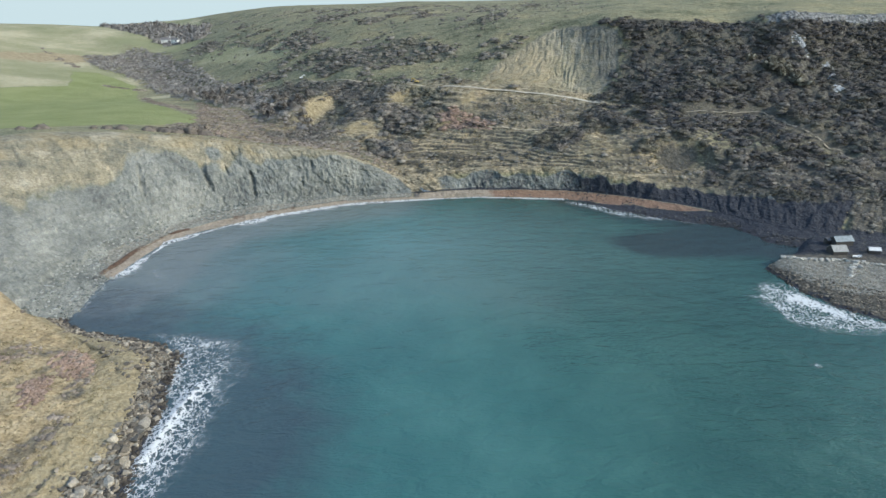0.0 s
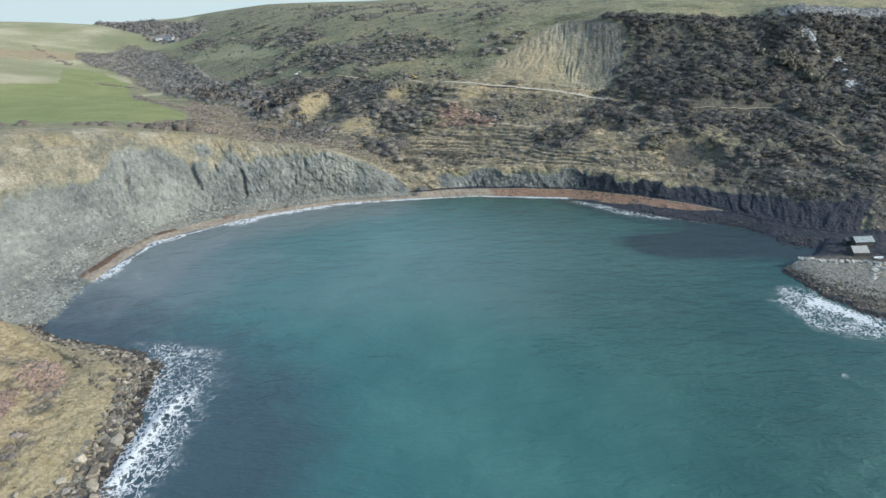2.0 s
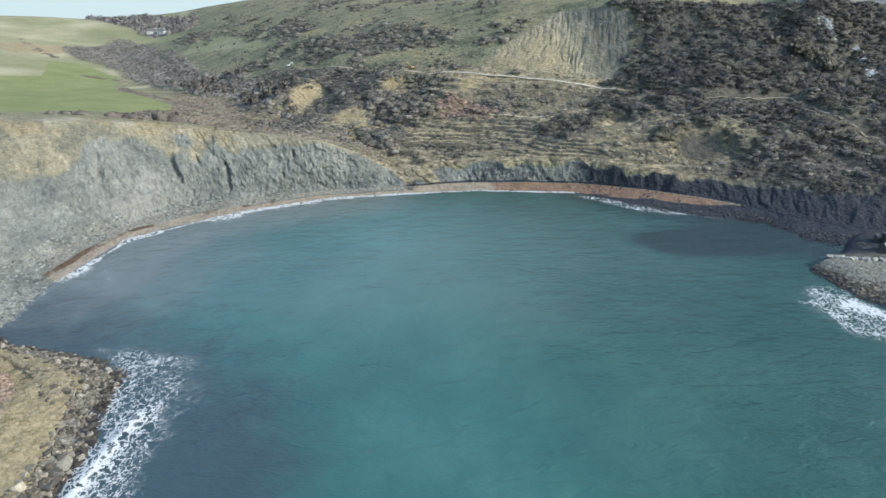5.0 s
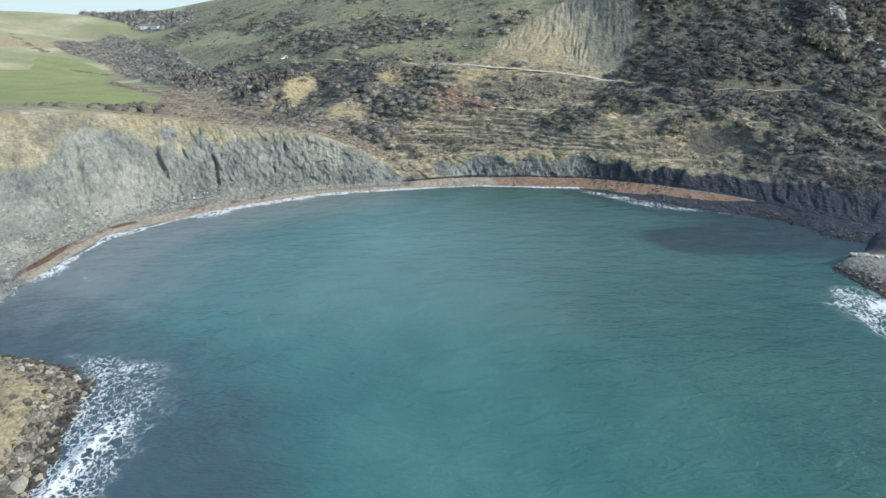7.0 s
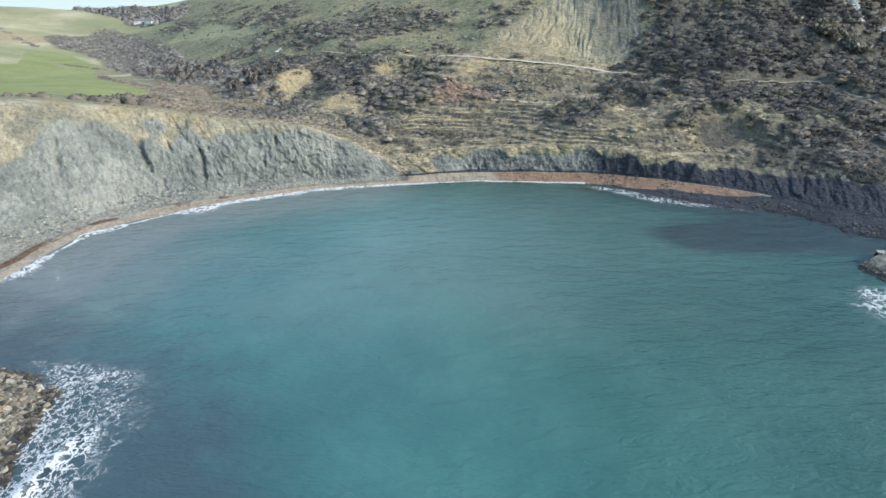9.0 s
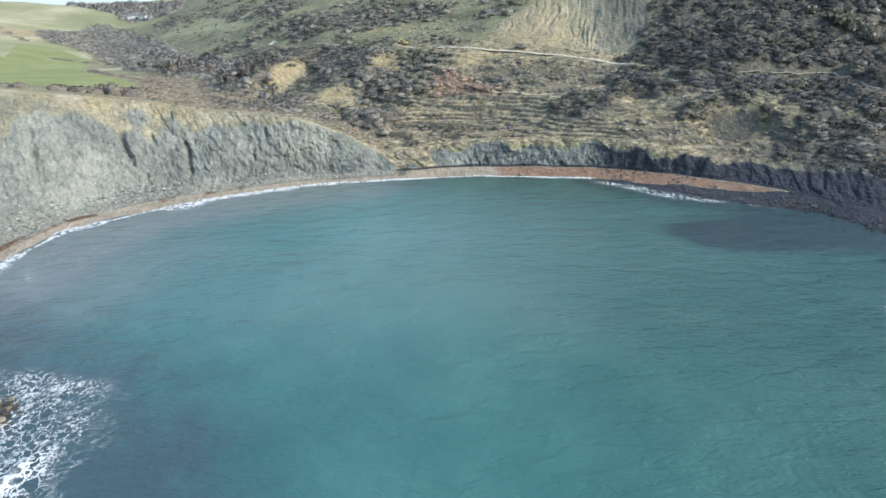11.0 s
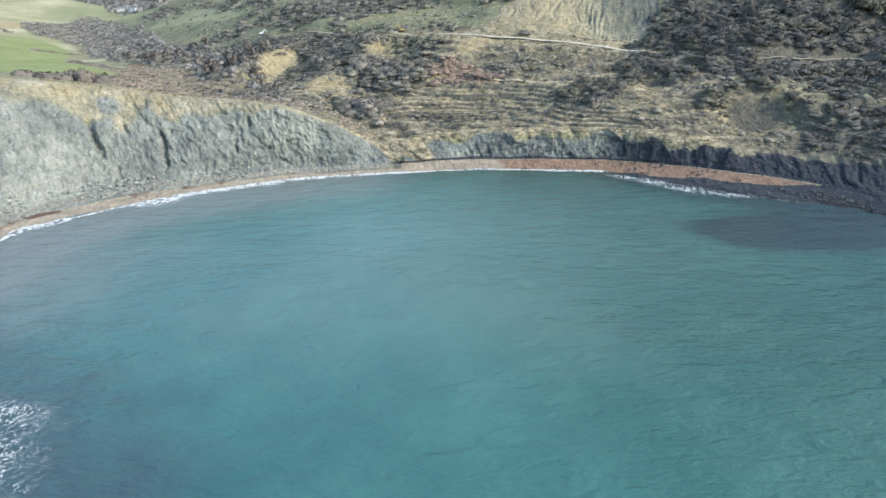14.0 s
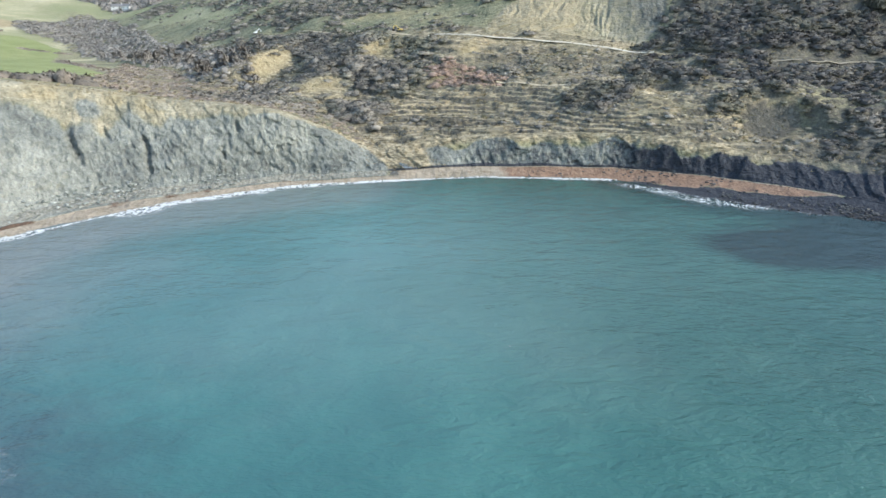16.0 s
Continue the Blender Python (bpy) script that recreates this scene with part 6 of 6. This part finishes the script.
WEST_SURF = [(-90, 168), (-75, 168), (-60, 166), (-50, 150), (-54, 135), (-54, 118), (-57, 106), (-58, 92), (-72, 92), (-74, 115), (-77, 128), (-79, 139), (-80, 153)]
EAST_SURF = [(102, 190), (112, 199), (120, 198), (124, 183), (136, 169), (150, 157), (142, 146), (132, 163), (119, 163), (107, 169)]


def west_foam(x, y):
    body = region(x, y, WEST_SURF, 9, 3)
    surge = np.clip(1.1 - from_line(x, y, [(-67, 112), (-67.5, 125), (-65.5, 140)]) / (3.2 + 2.5 * vnoise(x * 0.1, y * 0.1, 167)), 0, 1)
    fade = 1 - 0.45 * step(5, 22, from_line(x, y, H_WATER))
    return np.clip(0.56 * body * fade + 0.34 * surge * body, 0, 1)


foam_sheet("surf_west", -100, -36, 95, 182, 0.45, west_foam, "white surf washing the headland rocks", lambda x, y: 0.5 * np.exp(-(from_line(x, y, [(-69, 108), (-67.5, 125), (-65.5, 140)]) / 1.6) ** 2))


def east_foam(x, y):
    body = region(x, y, EAST_SURF, 8, 3)
    surge = np.clip(1.1 - from_line(x, y, [(118, 186), (126, 177), (140, 166), (160, 152)]) / 4.5, 0, 1)
    return np.clip(0.6 * body + 0.55 * surge * body, 0, 1)


foam_sheet("surf_east", 98, 175, 140, 206, 0.45, east_foam, "white surf breaking along the apron")


def beach_foam(x, y):
    d = from_line(x, y, WATERLINE[1:11])
    west = step(-20, -80, x)
    wide = 1.1 + (4.0 + 13.0 * west) * np.clip(fbm(x * 0.06, y * 0.06, 163, 4) - 0.33, 0, 1)
    line = np.clip(1.25 - d / wide, 0, 1) ** 0.9
    wash = 0.55 * west * np.clip(1 - np.abs(d - 5.5 - 3 * fbm(x * 0.04, y * 0.04, 169, 3)) / 1.6, 0, 1) * step(0.45, 0.6, fbm(x * 0.09, y * 0.09, 171, 3))
    line = np.maximum(line, wash) * (0.45 + 0.55 * step(202, 214, y))
    shoal = 0.45 * region(x, y, [(50, 290), (71, 284), (86, 277), (104, 262), (118, 252), (104, 256), (86, 263), (76, 266), (62, 280)], 5, 3) + 0.13 * np.clip(1.1 - from_line(x, y, [(62, 284), (72, 276), (82, 266), (90, 262)]) / 4.5, 0, 1)
    second = 0.5 * np.clip(1 - from_line(x, y, [(-103, 206), (-108, 214)]) / 4.0, 0, 1)
    ledge = 0.62 * np.clip(1.0 - from_line(x, y, WATERLINE[11:14]) / 2.2, 0, 1) * step(0.45, 0.6, fbm(x * 0.12, y * 0.12, 165, 3))
    return np.maximum.reduce([0.86 * line, shoal, second, ledge])


foam_sheet("surf_beach", -128, 128, 176, 300, 0.6, beach_foam, "thin white surf along the curved beach")


def flecks(x, y):
    d = np.zeros_like(x)
    for cx, cy, r in ((64, 96, 1.2), (103, 147, 2.4), (-14, 128, 0.9), (47, 110, 1.0), (14, 190, 0.8)):
        d = np.maximum(d, 0.5 * np.clip(1.2 - np.hypot((x - cx) / (1.8 * r), (y - cy) / r), 0, 1))
    return d


foam_sheet("foam_flecks", -30, 115, 90, 200, 0.5, flecks, "small white flecks on the open water")

# ---- the stream that drops on the beach ----
def stream(points, width, label):
    t = np.linspace(0, len(points) - 1, 40)
    line = spline(points, t)
    wide = width * (0.6 + 0.9 * t / t[-1]) * (0.8 + 0.5 * vnoise(t * 4, 0 * t, 173))
    grid = np.stack([line + np.stack([k * wide, 0 * t, 0.05 - 0.1 * abs(k) + 0 * t], -1) for k in (-0.5, -0.25, 0, 0.25, 0.5)])
    m = Mat("stream_water", 0.15, 0.5)
    return put("stream", raw_mesh("stream", grid.reshape(-1, 3), grid_faces(5, 40), smooth=True), m.done(m.ramp(m.noise(1.5, 5, 0.7, (1, 1, 0.4)), [(0.4, (0.07, 0.09, 0.1)), (0.6, (0.13, 0.155, 0.165)), (0.7, (0.4, 0.42, 0.42))])), None, label, "stream", "structure")


STREAM = [(-10.6, 297.5), (-10.0, 296.0), (-9.3, 294.5), (-8.6, 292.8), (-7.6, 291.0)]
stream([(x, y, float(land_height(x, y)[0]) + 0.25) for x, y in STREAM], 2.0, "small stream running down over the beach")

# ---- the pale sky low behind the hills ----
back = Mat("haze", 1.0, 0.0)
back.t.nodes.remove(back.b)
glow = back.t.nodes.new("ShaderNodeEmission")
glow.inputs[0].default_value = (0.76, 0.93, 1.0, 1)
glow.inputs[1].default_value = 0.4
back.link(glow.outputs[0], back.t.nodes["Material Output"].inputs["Surface"])
a = np.radians(np.linspace(55, 150, 40))
ring = np.stack([3300 * np.cos(a), 3300 * np.sin(a), 0 * a], -1)
sheet = np.stack([ring + (0, 0, -330), ring + (0, 0, 420)])
put("backdrop_sky", raw_mesh("backdrop_sky", sheet.reshape(-1, 3), grid_faces(2, 40)), back.m, None, "pale hazy sky low over the hills", "sky", "structure")
